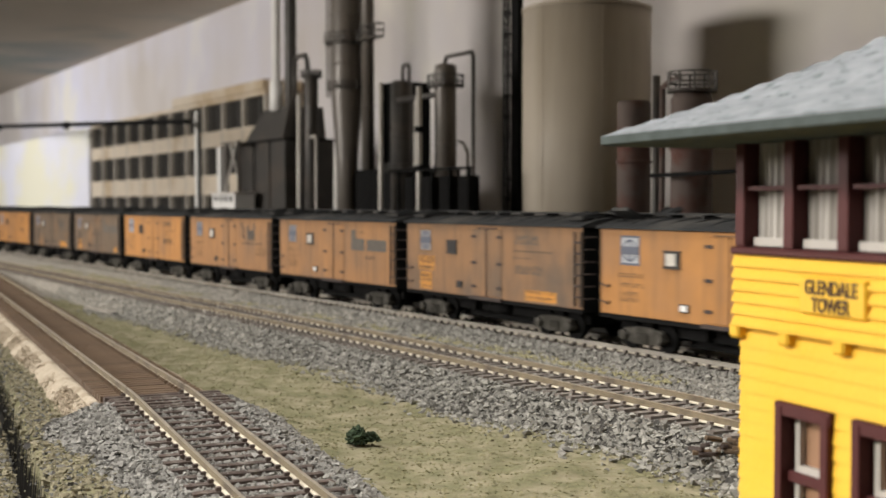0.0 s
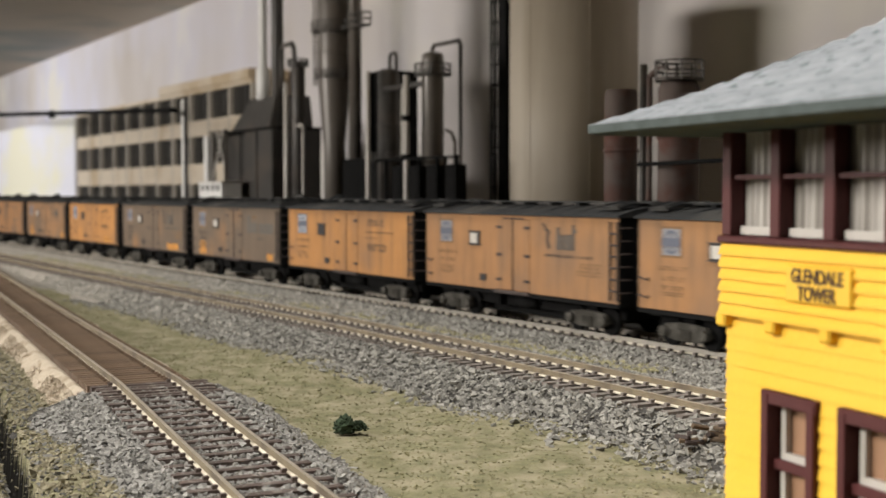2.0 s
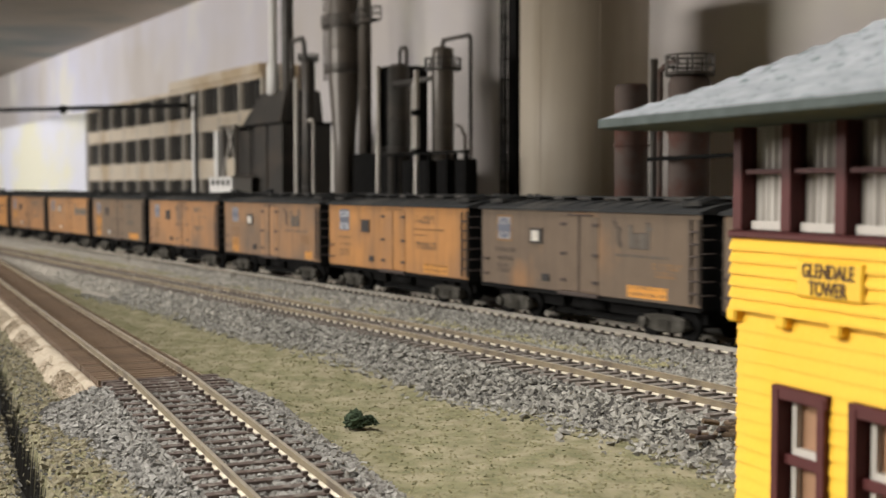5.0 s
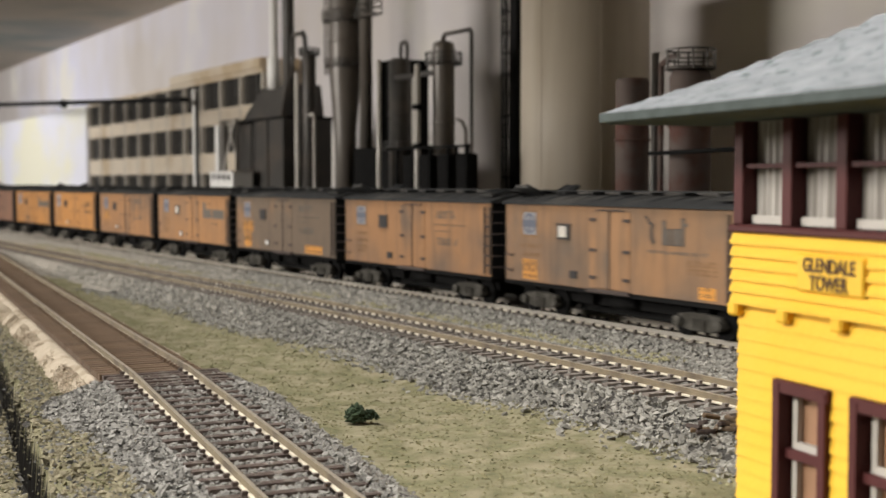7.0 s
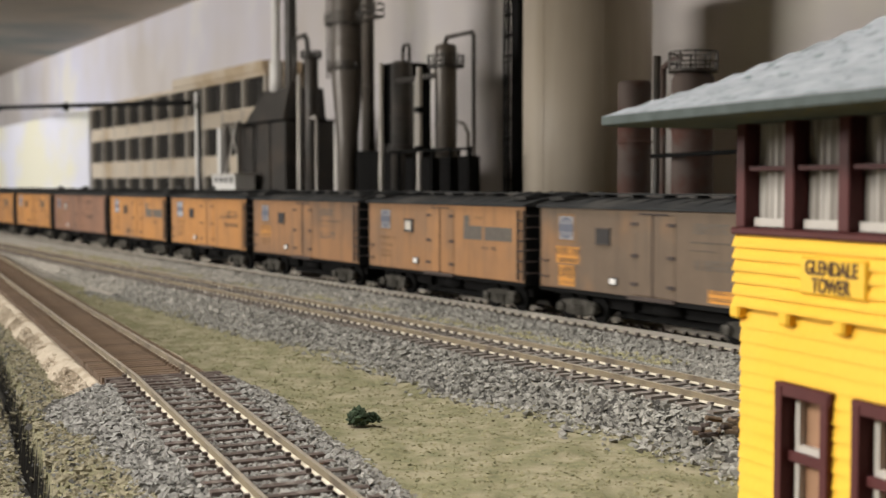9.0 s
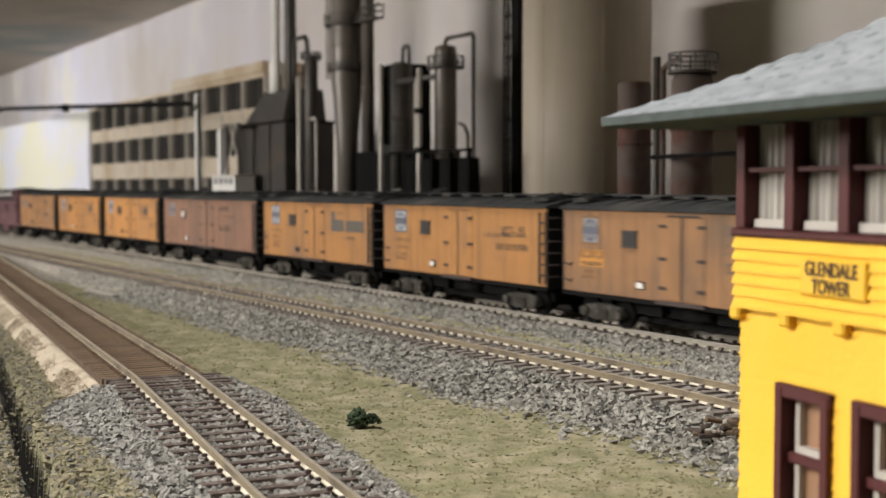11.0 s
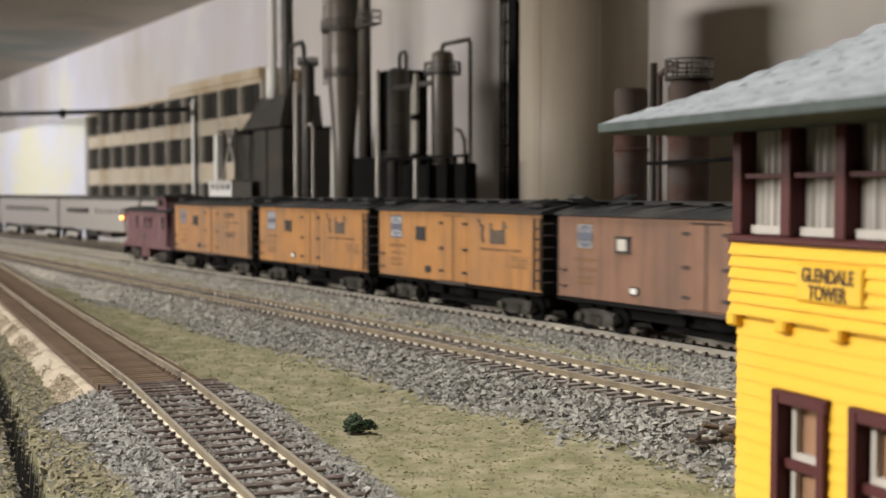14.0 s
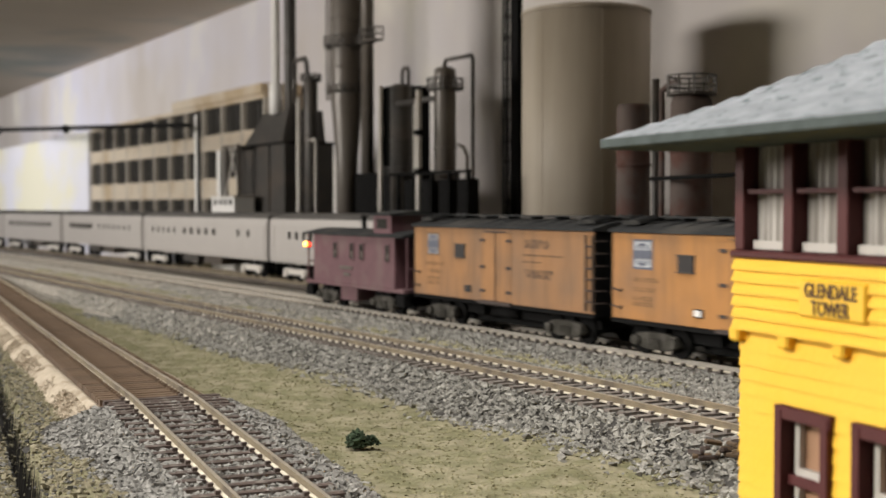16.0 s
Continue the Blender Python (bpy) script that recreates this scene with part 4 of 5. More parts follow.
CAR0 = Z0 - 0.0792
# seconds and how far the train is ahead of or behind its even pace of 0.1545 m/s
PACE = [(0.0, -0.0025), (1.0, 0.0010), (2.0, 0.0045), (3.5, 0.0077), (4.2, 0.0082), (6.5, 0.0105), (7.0, 0.0048), (8.5, 0.0068), (9.0, 0.0060), (11.5, -0.0020), (12.5, -0.0050), (14.5, -0.0035), (15.2, 0.0005), (16.0, 0.006)]
last = caboose()


def car_rows(i, half, truck):
    rows = []
    for t in np.arange(0, 16.01, 0.5):
        run = 0.15448 * t + float(np.interp(t, [r[0] for r in PACE], [r[1] for r in PACE]))
        s = CAR0 + i * PITCH + (LONGER if i >= 15 else 0) - run - half
        a, b = FREIGHT.at(s + truck), FREIGHT.at(s - truck)
        c, d = (a + b) / 2, b - a
        rows.append((float(t), pose(c.x, c.y, c.z, 0, 0, math.degrees(math.atan2(d.y, d.x)))))
    return rows


def motions():
    for i, ob in enumerate(cars):
        half = 0.0816 if i == 16 else HALF
        walk(ob, car_rows(i - 1, half, half - 0.021))
    walk(last, car_rows(len(cars) - 2 + 0.75, 0.044, 0.030))


# ---- the signal tower: local x runs towards the camera along its long face, local -y is the face's outside ----
def tower():
    ang = math.degrees(math.atan2(-0.933, 0.36))
    root = thing("signal_tower", pose(0.0466, 0.2, 0.0, 0, 0, ang), "yellow signal tower with maroon trim and grey shingle hip roof", "tower")
    L, D = 0.098, 0.062
    # lower wall with window openings on the long face
    openings = [0.0121 + 0.0176 * k for k in range(5)]
    ww, wz0, wz1 = 0.0119, 0.0075, 0.0303
    bm = bmesh.new()
    y0, y1 = 0.0010, 0.0026
    edges = [0.0012] + [v for x in openings for v in (x, x + ww)] + [L - 0.0012]
    for a, b in zip(edges[::2], edges[1::2]):
        box(bm, a, b, y0, y1, -0.002, 0.0415)
    for x in openings:
        box(bm, x, x + ww, y0, y1, wz1, 0.0415)
        box(bm, x, x + ww, y0, y1, -0.002, wz0)
    box(bm, 0.0012, L - 0.0012, D - 0.0026, D - 0.001, -0.002, 0.0415)
    box(bm, 0.0012, 0.0028, 0.0026, D - 0.0026, -0.002, 0.0415)
    box(bm, L - 0.0028, L - 0.0012, 0.0026, D - 0.0026, -0.002, 0.0415)
    part("lower_wall", bm, "yellow", root)
    # clapboards
    for k in range(17):
        z = 0.0005 + k * 0.00235
        for a, b in zip(edges[::2], edges[1::2]):
            segs = [(a, b)]
            for c, d in segs:
                board(root, c, d, 0.0010, z, 0.00235, 0.00036)
        if z > wz1 - 0.0008 or z < wz0 - 0.002:
            for x in openings:
                board(root, x, x + ww, 0.0010, z, 0.00235, 0.00036)
    for x in openings:
        fr = thing_part("window", root)
        for nm, dims in (("window_frame", (x - 0.0003, x + 0.0014, -0.0003, 0.003, wz0, wz1)), ("window_frame", (x + ww - 0.0014, x + ww + 0.0003, -0.0003, 0.003, wz0, wz1)),
                         ("window_head", (x - 0.0006, x + ww + 0.0006, -0.0001, 0.003, wz1 - 0.0015, wz1 + 0.0005)), ("window_sill", (x - 0.0006, x + ww + 0.0006, -0.0004, 0.003, wz0 - 0.001, wz0 + 0.0012)),
                         ("meeting_rail", (x + 0.0014, x + ww - 0.0014, 0.0010, 0.0028, 0.0188, 0.0204))):
            boxed(nm, dims, "maroon", fr, bevel=0.00015)
        for z0, z1 in ((wz0 + 0.0012, 0.0188), (0.0204, wz1 - 0.0015)):
            for dims in ((x + 0.0022, x + 0.0033, 0.0018, 0.0028, z0, z1), (x + ww - 0.0038, x + ww - 0.0027, 0.0018, 0.0028, z0, z1), (x + 0.0033, x + ww - 0.0038, 0.0018, 0.0028, z0, z0 + 0.0011)):
                boxed("sash_bar", dims, "sash", fr)
        boxed("blind", (x + 0.0010, x + ww - 0.0010, 0.0030, 0.0034, wz0, wz1), "blind", fr)
    # flared clapboard band and its brackets
    for k in range(6):
        z = 0.0415 + k * 0.0019
        bm = bmesh.new()
        y = 0.0 - 0.0003
        extrude(bm, [(y - 0.0005, z), (y - 0.0004, z + 0.0005), (y + 0.0002, z + 0.0019), (y + 0.004, z + 0.0020), (y + 0.004, z)], 0.0009, L + 0.0004)
        part("clapboard", bm, "yellow", root)
        bm = bmesh.new()
        box(bm, 0.0009, 0.003, 0.0037, D, z, z + 0.0019)
        part("clapboard", bm, "yellow", root)
    boxed("band_core", (0.0031, L, 0.0037, D, 0.0395, 0.0529), "yellow", root)
    for k in range(8):
        x = -0.0002 + k * 0.0127
        bm = bmesh.new()
        box(bm, x + 0.0002, x + 0.0028, -0.0007, 0.0035, 0.0395, 0.0418)
        part("bracket", bm, "yellow", root, bevel=0.0004)
    # sign
    bm = bmesh.new()
    box(bm, 0.0187, 0.0331, -0.0012, -0.0001, 0.0449, 0.0504)
    sign = part("name_board", bm, "sign_yellow", root, "yellow name board with dark lettering", 0.0003)
    for text, z in (("GLENDALE", 0.0474), ("TOWER", 0.0449)):
        cu = bpy.data.curves.new("lettering", "FONT")
        cu.body, cu.size, cu.align_x, cu.extrude = text, 0.0029, "CENTER", 0.00008
        cu.offset = 0.00007
        tmp = new("lettering", cu)
        me = bpy.data.meshes.new_from_object(tmp.evaluated_get(bpy.context.evaluated_depsgraph_get()))
        bpy.data.objects.remove(tmp)
        me.materials.clear()
        ob = part("lettering", me, "sign_letter", sign, "dark brown letters")
        ob.matrix_basis = pose(0.0259, -0.0013, z + 0.0005, 90, 0, 0) @ Matrix.Diagonal((0.80, 1, 1, 1))
    # upper storey: sill, posts, windows, head
    boxed("window_sill_band", (0.0006, L + 0.0016, -0.0010, D + 0.0016, 0.0529, 0.0541), "maroon", root, bevel=0.0003)
    pitch, pw = 0.01245, 0.0025
    posts = [0.0003 + pitch * k for k in range(8)]
    for a in posts:
        boxed("post", (a, min(a + pw, L), 0.0002, 0.0030, 0.0541, 0.0725), "maroon", root, bevel=0.0002)
    boxed("post", (0.0004, 0.0035, D - 0.004, D - 0.0006, 0.0541, 0.0725), "maroon", root)
    boxed("side_wall", (0.0006, 0.0020, 0.0038, D - 0.004, 0.0541, 0.0725), "maroon", root)
    for a in posts[:7]:
        x, x1 = a + pw, a + pitch
        wn = thing_part("window", root)
        boxed("meeting_rail", (x, x1, 0.0008, 0.0026, 0.0630, 0.0637), "maroon", wn)
        for dims in ((x + 0.0004, x1, 0.0018, 0.0026, 0.0543, 0.0556),):
            boxed("sash_bar", dims, "sash", wn)
        cloth = bmesh.new()
        folds = np.linspace(x + 0.0002, x1 - 0.0002, 19)
        front = [(float(f), 0.0029 + 0.00022 * math.sin(k * 1.9) + 0.0001 * math.sin(k * 0.8)) for k, f in enumerate(folds)]
        low_, high_ = ([cloth.verts.new((fx, fy, zz)) for fx, fy in front + [(fx, fy + 0.0003) for fx, fy in front[::-1]]] for zz in (0.0541, 0.0722))
        for k in range(len(low_)):
            cloth.faces.new((low_[k - 1], low_[k], high_[k], high_[k - 1]))
        part("curtain", cloth, "curtain", wn, "pale gathered curtain")
    # near-black sheet stands in for the unlit space behind the windows
    boxed("dark_room", (0.0022, L - 0.001, 0.0085, 0.0095, 0.0541, 0.0725), "base_and_shade", root)
    boxed("ceiling_board", (0.0, L, 0.0, D, 0.0725, 0.0732), "eave", root)
    # hip roof with wide eaves
    o, z0 = 0.0156, 0.0706
    X0, X1, Y0, Y1 = -o, L + o, -o, D + o
    half = (Y1 - Y0) / 2
    bm = bmesh.new()
    def ring(k, z):
        return [bm.verts.new(p) for p in ((X0 + k, Y0 + k, z), (X1 - k, Y0 + k, z), (X1 - k, Y1 - k, z), (X0 + k, Y1 - k, z))]
    rings = [ring(0.0015, z0 - 0.0002), ring(0, z0 + 0.0002), ring(0, z0 + 0.0016), ring(0.004, z0 + 0.0030), ring(0.014, z0 + 0.0068), ring(0.030, z0 + 0.0145), ring(half - 0.0005, z0 + 0.0255)]
    for k, (a, b) in enumerate(zip(rings, rings[1:])):
        for i in range(4):
            f = bm.faces.new((a[i], a[(i + 1) % 4], b[(i + 1) % 4], b[i]))
            f.material_index = 1 if k < 2 else 0
    bm.faces.new(rings[0][::-1]).material_index = 1
    bm.faces.new(rings[-1])
    bmesh.ops.recalc_face_normals(bm, faces=bm.faces)
    me = bpy.data.meshes.new("roof")
    bm.to_mesh(me)
    bm.free()
    me.materials.append(M["shingle"])
    me.materials.append(M["eave"])
    roof = part("roof", me, "shingle", root, "weathered grey-green shingle hip roof")
    # shingle courses on the long slope
    prof = [(0.0, 0.0016), (0.004, 0.0030), (0.014, 0.0068), (0.030, 0.0145), (half, 0.0255)]
    for c in range(14):
        k0 = 0.001 + c * 0.0031
        if k0 > half - 0.004:
            break
        za, zb = (float(np.interp(k, [p[0] for p in prof], [p[1] for p in prof])) + z0 for k in (k0, k0 + 0.0031))
        bm = bmesh.new()
        x = X0 + k0 + 0.0004
        while x < X1 - k0 - 0.004:
            wid = rng.uniform(0.0028, 0.0042)
            up = 0.00006 + 0.00006 * rng.random()
            v = [bm.verts.new(p) for p in ((x, Y0 + k0, za + up), (x + wid, Y0 + k0, za + up), (x + wid, Y0 + k0 + 0.0031, zb + 0.00005), (x, Y0 + k0 + 0.0031, zb + 0.00005))]
            u = [bm.verts.new(p) for p in ((x, Y0 + k0, za - 0.0001), (x + wid, Y0 + k0, za - 0.0001))]
            bm.faces.new(v)
            bm.faces.new((u[0], u[1], v[1], v[0]))
            x += wid + 0.0001
        part("shingle_course", bm, "shingle", roof)
    return root


def thing_part(name, parent):
    ob = new(name)
    ob.parent = parent
    ob.empty_display_size = 0.005
    return ob


def board(root, x0, x1, y, z, h, proud):
    bm = bmesh.new()
    extrude(bm, [(y - proud, z), (y - 0.00002, z + h), (y + 0.0004, z + h), (y + 0.0004, z)], x0, x1)
    return part("clapboard", bm, "yellow", root)


tower()


# ---- scatter by the tower, and the bush ----
def clump(name, where, n, r, size, mat, label, cat):
    pts = []
    for _ in range(n):
        d = rng.normal(size=3)
        d /= np.linalg.norm(d)
        k = rng.uniform(0.3, 1.0)
        pts.append((where[0] + d[0] * r[0] * k, where[1] + d[1] * r[1] * k, where[2] + abs(d[2]) * r[2] * k))
    return tagged(scatter(name, pts, size, mat, 0.8), label, cat)


clump("bush", (-0.0215, 0.3120, 0.0005), 260, (0.0030, 0.003, 0.0040), (0.0004, 0.0008), "bush", "small dark green bush on the dry grass", "bush", )
clump("bush", (-0.0180, 0.3130, 0.0010), 90, (0.0022, 0.0014, 0.0022), (0.0003, 0.0006), "bush", "small dark green bush on the dry grass", "bush")
for k in range(14):
    bm = bmesh.new()
    box(bm, -0.0022, 0.0022, -0.0006, 0.0006, 0, 0.0010)
    ob = part("wood_scrap", bm, "wood_scrap" if k % 3 else "iron", None, "", 0.0002)
    tagged(ob, "rusty brown scrap timber on the ballast slope", "scrap", "scrap pile by the tower")
    ob.matrix_basis = pose(0.0600 + rng.uniform(-0.004, 0.008), 0.276 + rng.uniform(-0.004, 0.004), 0.0040 + k * 0.0003, rng.uniform(-20, 20), rng.uniform(-15, 15), rng.uniform(0, 180))


# ---- the silver passenger train standing beyond the freight ----
def coach(length, pattern, label):
    h = length / 2 - 0.003
    car = thing("passenger_car", pose(0, 0, 0), label, "passenger car", "cars of the passenger train")
    bm = bmesh.new()
    extrude(bm, [(-0.0152, 0.0125), (-0.0158, 0.0150), (-0.0158, 0.0385), (-0.0150, 0.0425), (0.0150, 0.0425), (0.0158, 0.0385), (0.0158, 0.0150), (0.0152, 0.0125)], -h, h)
    part("body", bm, "silver", car)
    for k in range(6):
        z = 0.0150 + k * 0.0018
        boxed("flute", (-h + 0.002, h - 0.002, -0.0161, -0.0157, z, z + 0.0007), "silver", car)
    bm = bmesh.new()
    extrude(bm, [(-0.0151, 0.0425), (-0.0120, 0.0450), (-0.006, 0.0463), (0, 0.0467), (0.006, 0.0463), (0.0120, 0.0450), (0.0151, 0.0425)], -h, h)
    part("roof", bm, "silver_roof", car, "dull dark roof")
    for x, w in pattern:
        win = boxed("window", (x * h - w / 2 - 0.0005, x * h + w / 2 + 0.0005, -0.0160, -0.0155, 0.0285, 0.0345), "silver", car)
        boxed("pane", (x * h - w / 2, x * h + w / 2, -0.0162, -0.0156, 0.0290, 0.0340), "glass_dark", win)
    for e in (-1, 1):
        boxed("diaphragm", (min(e * h, e * (h + 0.0028)), max(e * h, e * (h + 0.0028)), -0.008, 0.008, 0.0110, 0.0425), "black", car)
        boxed("vestibule_door", (e * (h - 0.006) - 0.002, e * (h - 0.006) + 0.002, -0.0162, -0.0156, 0.0140, 0.0385), "silver", car)
        x = e * (h - 0.035)
        for wx in (-0.0145, 0, 0.0145):
            bm = bmesh.new()
            for s_ in (-1, 1):
                rod(bm, (x + wx, s_ * 0.0075, 0.0055), (x + wx, s_ * 0.0100, 0.0055), 0.0055, 18)
            part("wheelset", bm, "black", car)
        bm = bmesh.new()
        box(bm, x - 0.018, x + 0.018, -0.0128, -0.0108, 0.0045, 0.0088)
        truck = part("truck_side", bm, "steel_pale", car, "bright truck frame", 0.0006)
        for wx in (-0.0145, 0.0145):
            boxed("journal_box", (x + wx - 0.0022, x + wx + 0.0022, -0.0140, -0.0128, 0.0030, 0.0078), "steel_pale", truck)
    for x0, x1 in ((-0.3, -0.05), (0.05, 0.32)):
        boxed("equipment_box", (x0 * h, x1 * h, -0.0130, 0.0130, 0.0062, 0.0125), "steel_dark", car)
    return car


LONG_ROW = [(-0.75 + 0.085 * k, 0.0045) for k in range(18)]
MIXED = [(-0.75 + 0.07 * k, 0.0065) for k in range(9)] + [(0.02 + 0.12 * k, 0.0035) for k in range(7)]
SLEEPER = [(-0.8 + 0.10 * k, 0.0035) for k in range(5)] + [(-0.22 + 0.12 * k, 0.0060) for k in range(5)] + [(0.62, 0.0045), (0.76, 0.0045)]
ends = [1.1585, 0.9343, 0.6665, 0.3823, 0.110, -0.160]
ends = [1.440] + ends
pats = [LONG_ROW, LONG_ROW, MIXED, SLEEPER, LONG_ROW, MIXED]
for (a, b), pat in zip(zip(ends, ends[1:]), pats):
    c = coach(a - b, pat, "pale silver streamlined passenger car with a row of small dark windows")
    s = Z0 + (a + b) / 2
    p, q = FAR.at(s + 0.09), FAR.at(s - 0.09)
    mid, d = (p + q) / 2, q - p
    c.matrix_basis = pose(mid.x, mid.y, mid.z, 0, 0, math.degrees(math.atan2(d.y, d.x)))


# ---- the back wall, the deck above, and the room ----
def slab(name, a0, a1, b0, b1, z0, z1, mat, label, cat):
    ob = boxed(name, (a0, a1, -b1, -b0, z0, z1), mat)
    ob.matrix_basis = by_wall(0, 0)
    return tagged(ob, label, cat, kind="structure")


slab("backdrop", -2.6, 2.3, -0.03, 0.0, -0.06, 0.317, "wall", "pale grey painted sky backdrop wall", "backdrop")
# unseen front depth, out to 0.36, is added to shade the tanks from above
slab("upper_deck", -2.6, 2.3, -0.03, 0.36, 0.317, 0.345, "soffit", "grey-brown underside of an upper deck", "ceiling")
room = boxed("floor", (-4.0, 3.0, -2.6, 4.4, -1.12, -1.10), "room")
tagged(room, "plain room floor below the layout", "floor", kind="structure")
for nm, d in (("wall_south", (-4.0, 3.0, -2.65, -2.6, -1.1, 1.5)), ("wall_north", (-4.0, 3.0, 4.4, 4.45, -1.1, 1.5)), ("wall_west", (-4.05, -4.0, -2.6, 4.4, -1.1, 1.5)), ("wall_east", (3.0, 3.05, -2.6, 4.4, -1.1, 1.5))):
    tagged(boxed(nm, d, "room"), "plain pale room wall", "wall", kind="structure")
tagged(boxed("ceiling", (-4.0, 3.0, -2.6, 4.4, 1.5, 1.55), "room"), "plain pale room ceiling", "ceiling", kind="structure")


# ---- the works behind the trains ----
def placed(ob, a, b, z=0.0):
    ob.matrix_basis = by_wall(a, b, z)
    return ob


def factory():
    root = placed(thing("factory_building", pose(0, 0, 0), "long cream concrete factory with rows of dark windows", "building"), 0, 0.05)
    a0, a1, step = -0.4856, 0.262, -0.0567
    rows = [(0.010, 0.0709), (0.0945, 0.1300), (0.1480, 0.1830)]
    boxed("back_wall", (a0, a1, 0.012, 0.045, -0.002, 0.186), "cream", root)
    bands = [(-0.002, 0.010), (0.0709, 0.0945), (0.1300, 0.1480), (0.1830, 0.1880)]
    for z0, z1 in bands:
        boxed("floor_band", (a0, a1, -0.001, 0.012, z0, z1), "cream", root)
    boxed("parapet", (step, a1, -0.004, 0.045, 0.1880, 0.2000), "cream", root, "tan parapet", 0.001)
    n = 11
    w = (a1 - a0) / n
    for k in range(n + 1):
        boxed("pier", (a0 + k * w - 0.0023, a0 + k * w + 0.0023, -0.0014, 0.012, -0.002, 0.1830), "pier_grey", root)
    for k in range(n):
        for z0, z1 in rows:
            x = a0 + k * w
            win = boxed("window", (x + 0.0023, x + w - 0.0023, 0.0035, 0.0085, z0, z1), "glass_dark", root)
            boxed("mullion", (x + w * 0.62, x + w * 0.62 + 0.0013, 0.0025, 0.0036, z0, z1), "glass_frame", win)
            boxed("sill", (x + 0.0023, x + w - 0.0023, -0.0020, 0.0035, z0 - 0.0012, z0 + 0.0012), "cream", win)


factory()
panel = placed(boxed("painted_panel", (-1.75, -0.4870, 0.0, 0.006, -0.003, 0.1840), "panel"), 0, 0.055)
tagged(panel, "white painted backdrop panel with pale yellow hills", "panel", kind="structure")


def girder():
    root = placed(thing("pipe_bridge", pose(0, 0, 0), "long dark pipe bridge with posts in front of the factory", "pipe bridge"), 0, 0)
    p, q = by_wall(-0.95, 0.2).translation, by_wall(0.4448, 0.2).translation
    inv = by_wall(0, 0).inverted()
    p, q = inv @ p, inv @ q
    bm = bmesh.new()
    d = (q - p)
    for k in range(2):
        rod(bm, (p.x, p.y - 0.004 * k, 0.204), (q.x, q.y - 0.004 * k, 0.1372), 0.0034, 8, 0.0022)
    part("pipe", bm, "black", root)
    for t in (0.35, 0.66):
        bm = bmesh.new()
        c = p + d * t
        z = 0.204 + (0.1372 - 0.204) * t
        rod(bm, (c.x, c.y, z - 0.006), (c.x, c.y, z + 0.004), 0.004, 8)
        part("flange", bm, "black", root)
    for a, r, top, mat in ((0.4070, 0.0022, 0.1500, "white"), (0.4135, 0.0018, 0.1480, "steel_dark")):
        bm = bmesh.new()
        rod(bm, (a, -0.18, -0.002), (a, -0.18, top), r, 10)
        part("post", bm, mat, root)


girder()


def frame_tower():
    root = placed(thing("steel_frame", pose(0, 0, 0), "white post and thin steel braced frame beside the boiler house", "frame"), 0.4153, 0.16)
    boxed("post", (0.000, 0.0085, -0.003, 0.003, -0.002, 0.1150), "white", root, "white post", 0.0005)
    for x in (0.020, 0.052):
        boxed("leg", (x - 0.0011, x + 0.0011, -0.0015, 0.0015, -0.002, 0.1197), "steel", root)
    for z in (0.118, 0.066):
        boxed("beam", (0.0085, 0.052, -0.0013, 0.0013, z - 0.0012, z + 0.0012), "steel", root)
    for k in (-1, 1):
        bm = bmesh.new()
        rod(bm, (0.036 + k * 0.016, 0.003 * k, 0.066), (0.036 - k * 0.016, 0.003 * k, 0.118), 0.0009, 6)
        part("brace", bm, "steel_pale", root)


frame_tower()
shed = placed(thing("low_shed", pose(0, 0, 0), "low white shed with small dark windows", "shed"), 0.4548, 0.17)
boxed("wall", (-0.034, 0.026, 0, 0.02, -0.002, 0.0700), "white", shed, bevel=0.0003)
boxed("roof", (-0.035, 0.027, -0.002, 0.022, 0.0700, 0.0712), "steel_pale", shed)
for x in (-0.026, -0.012, 0.001, 0.014):
    boxed("window", (x, x + 0.006, -0.0006, 0.001, 0.0625, 0.0680), "glass_dark", shed)


def boiler_house():
    root = placed(thing("boiler_house", pose(0, 0, 0), "dark grey boiler house with sloping hopper roof", "boiler house"), 0.4789, 0.14)
    boxed("wall", (-0.0570, 0.0574, -0.002, 0.045, -0.002, 0.1190), "steel_dark", root, bevel=0.0006)
    bm = bmesh.new()
    v = []
    for z, x0, x1, y0, y1 in ((0.1190, -0.050, 0.045, 0.0, 0.043), (0.1490, -0.012, 0.045, 0.006, 0.040)):
        v.append([bm.verts.new(p) for p in ((x0, y0, z), (x1, y0, z), (x1, y1, z), (x0, y1, z))])
    for i in range(4):
        bm.faces.new((v[0][i], v[0][(i + 1) % 4], v[1][(i + 1) % 4], v[1][i]))
    bm.faces.new(v[0][::-1])
    bm.faces.new(v[1])
    part("hopper", bm, "steel_dark", root)
    for x in (-0.0570, -0.02, 0.02, 0.0574):
        boxed("rib", (x - 0.0012, x + 0.0012, -0.0035, 0.0, -0.002, 0.1190), "steel_dark", root)
    boxed("cornice", (-0.058, 0.0585, -0.0045, 0.046, 0.1175, 0.1195), "black", root)


boiler_house()


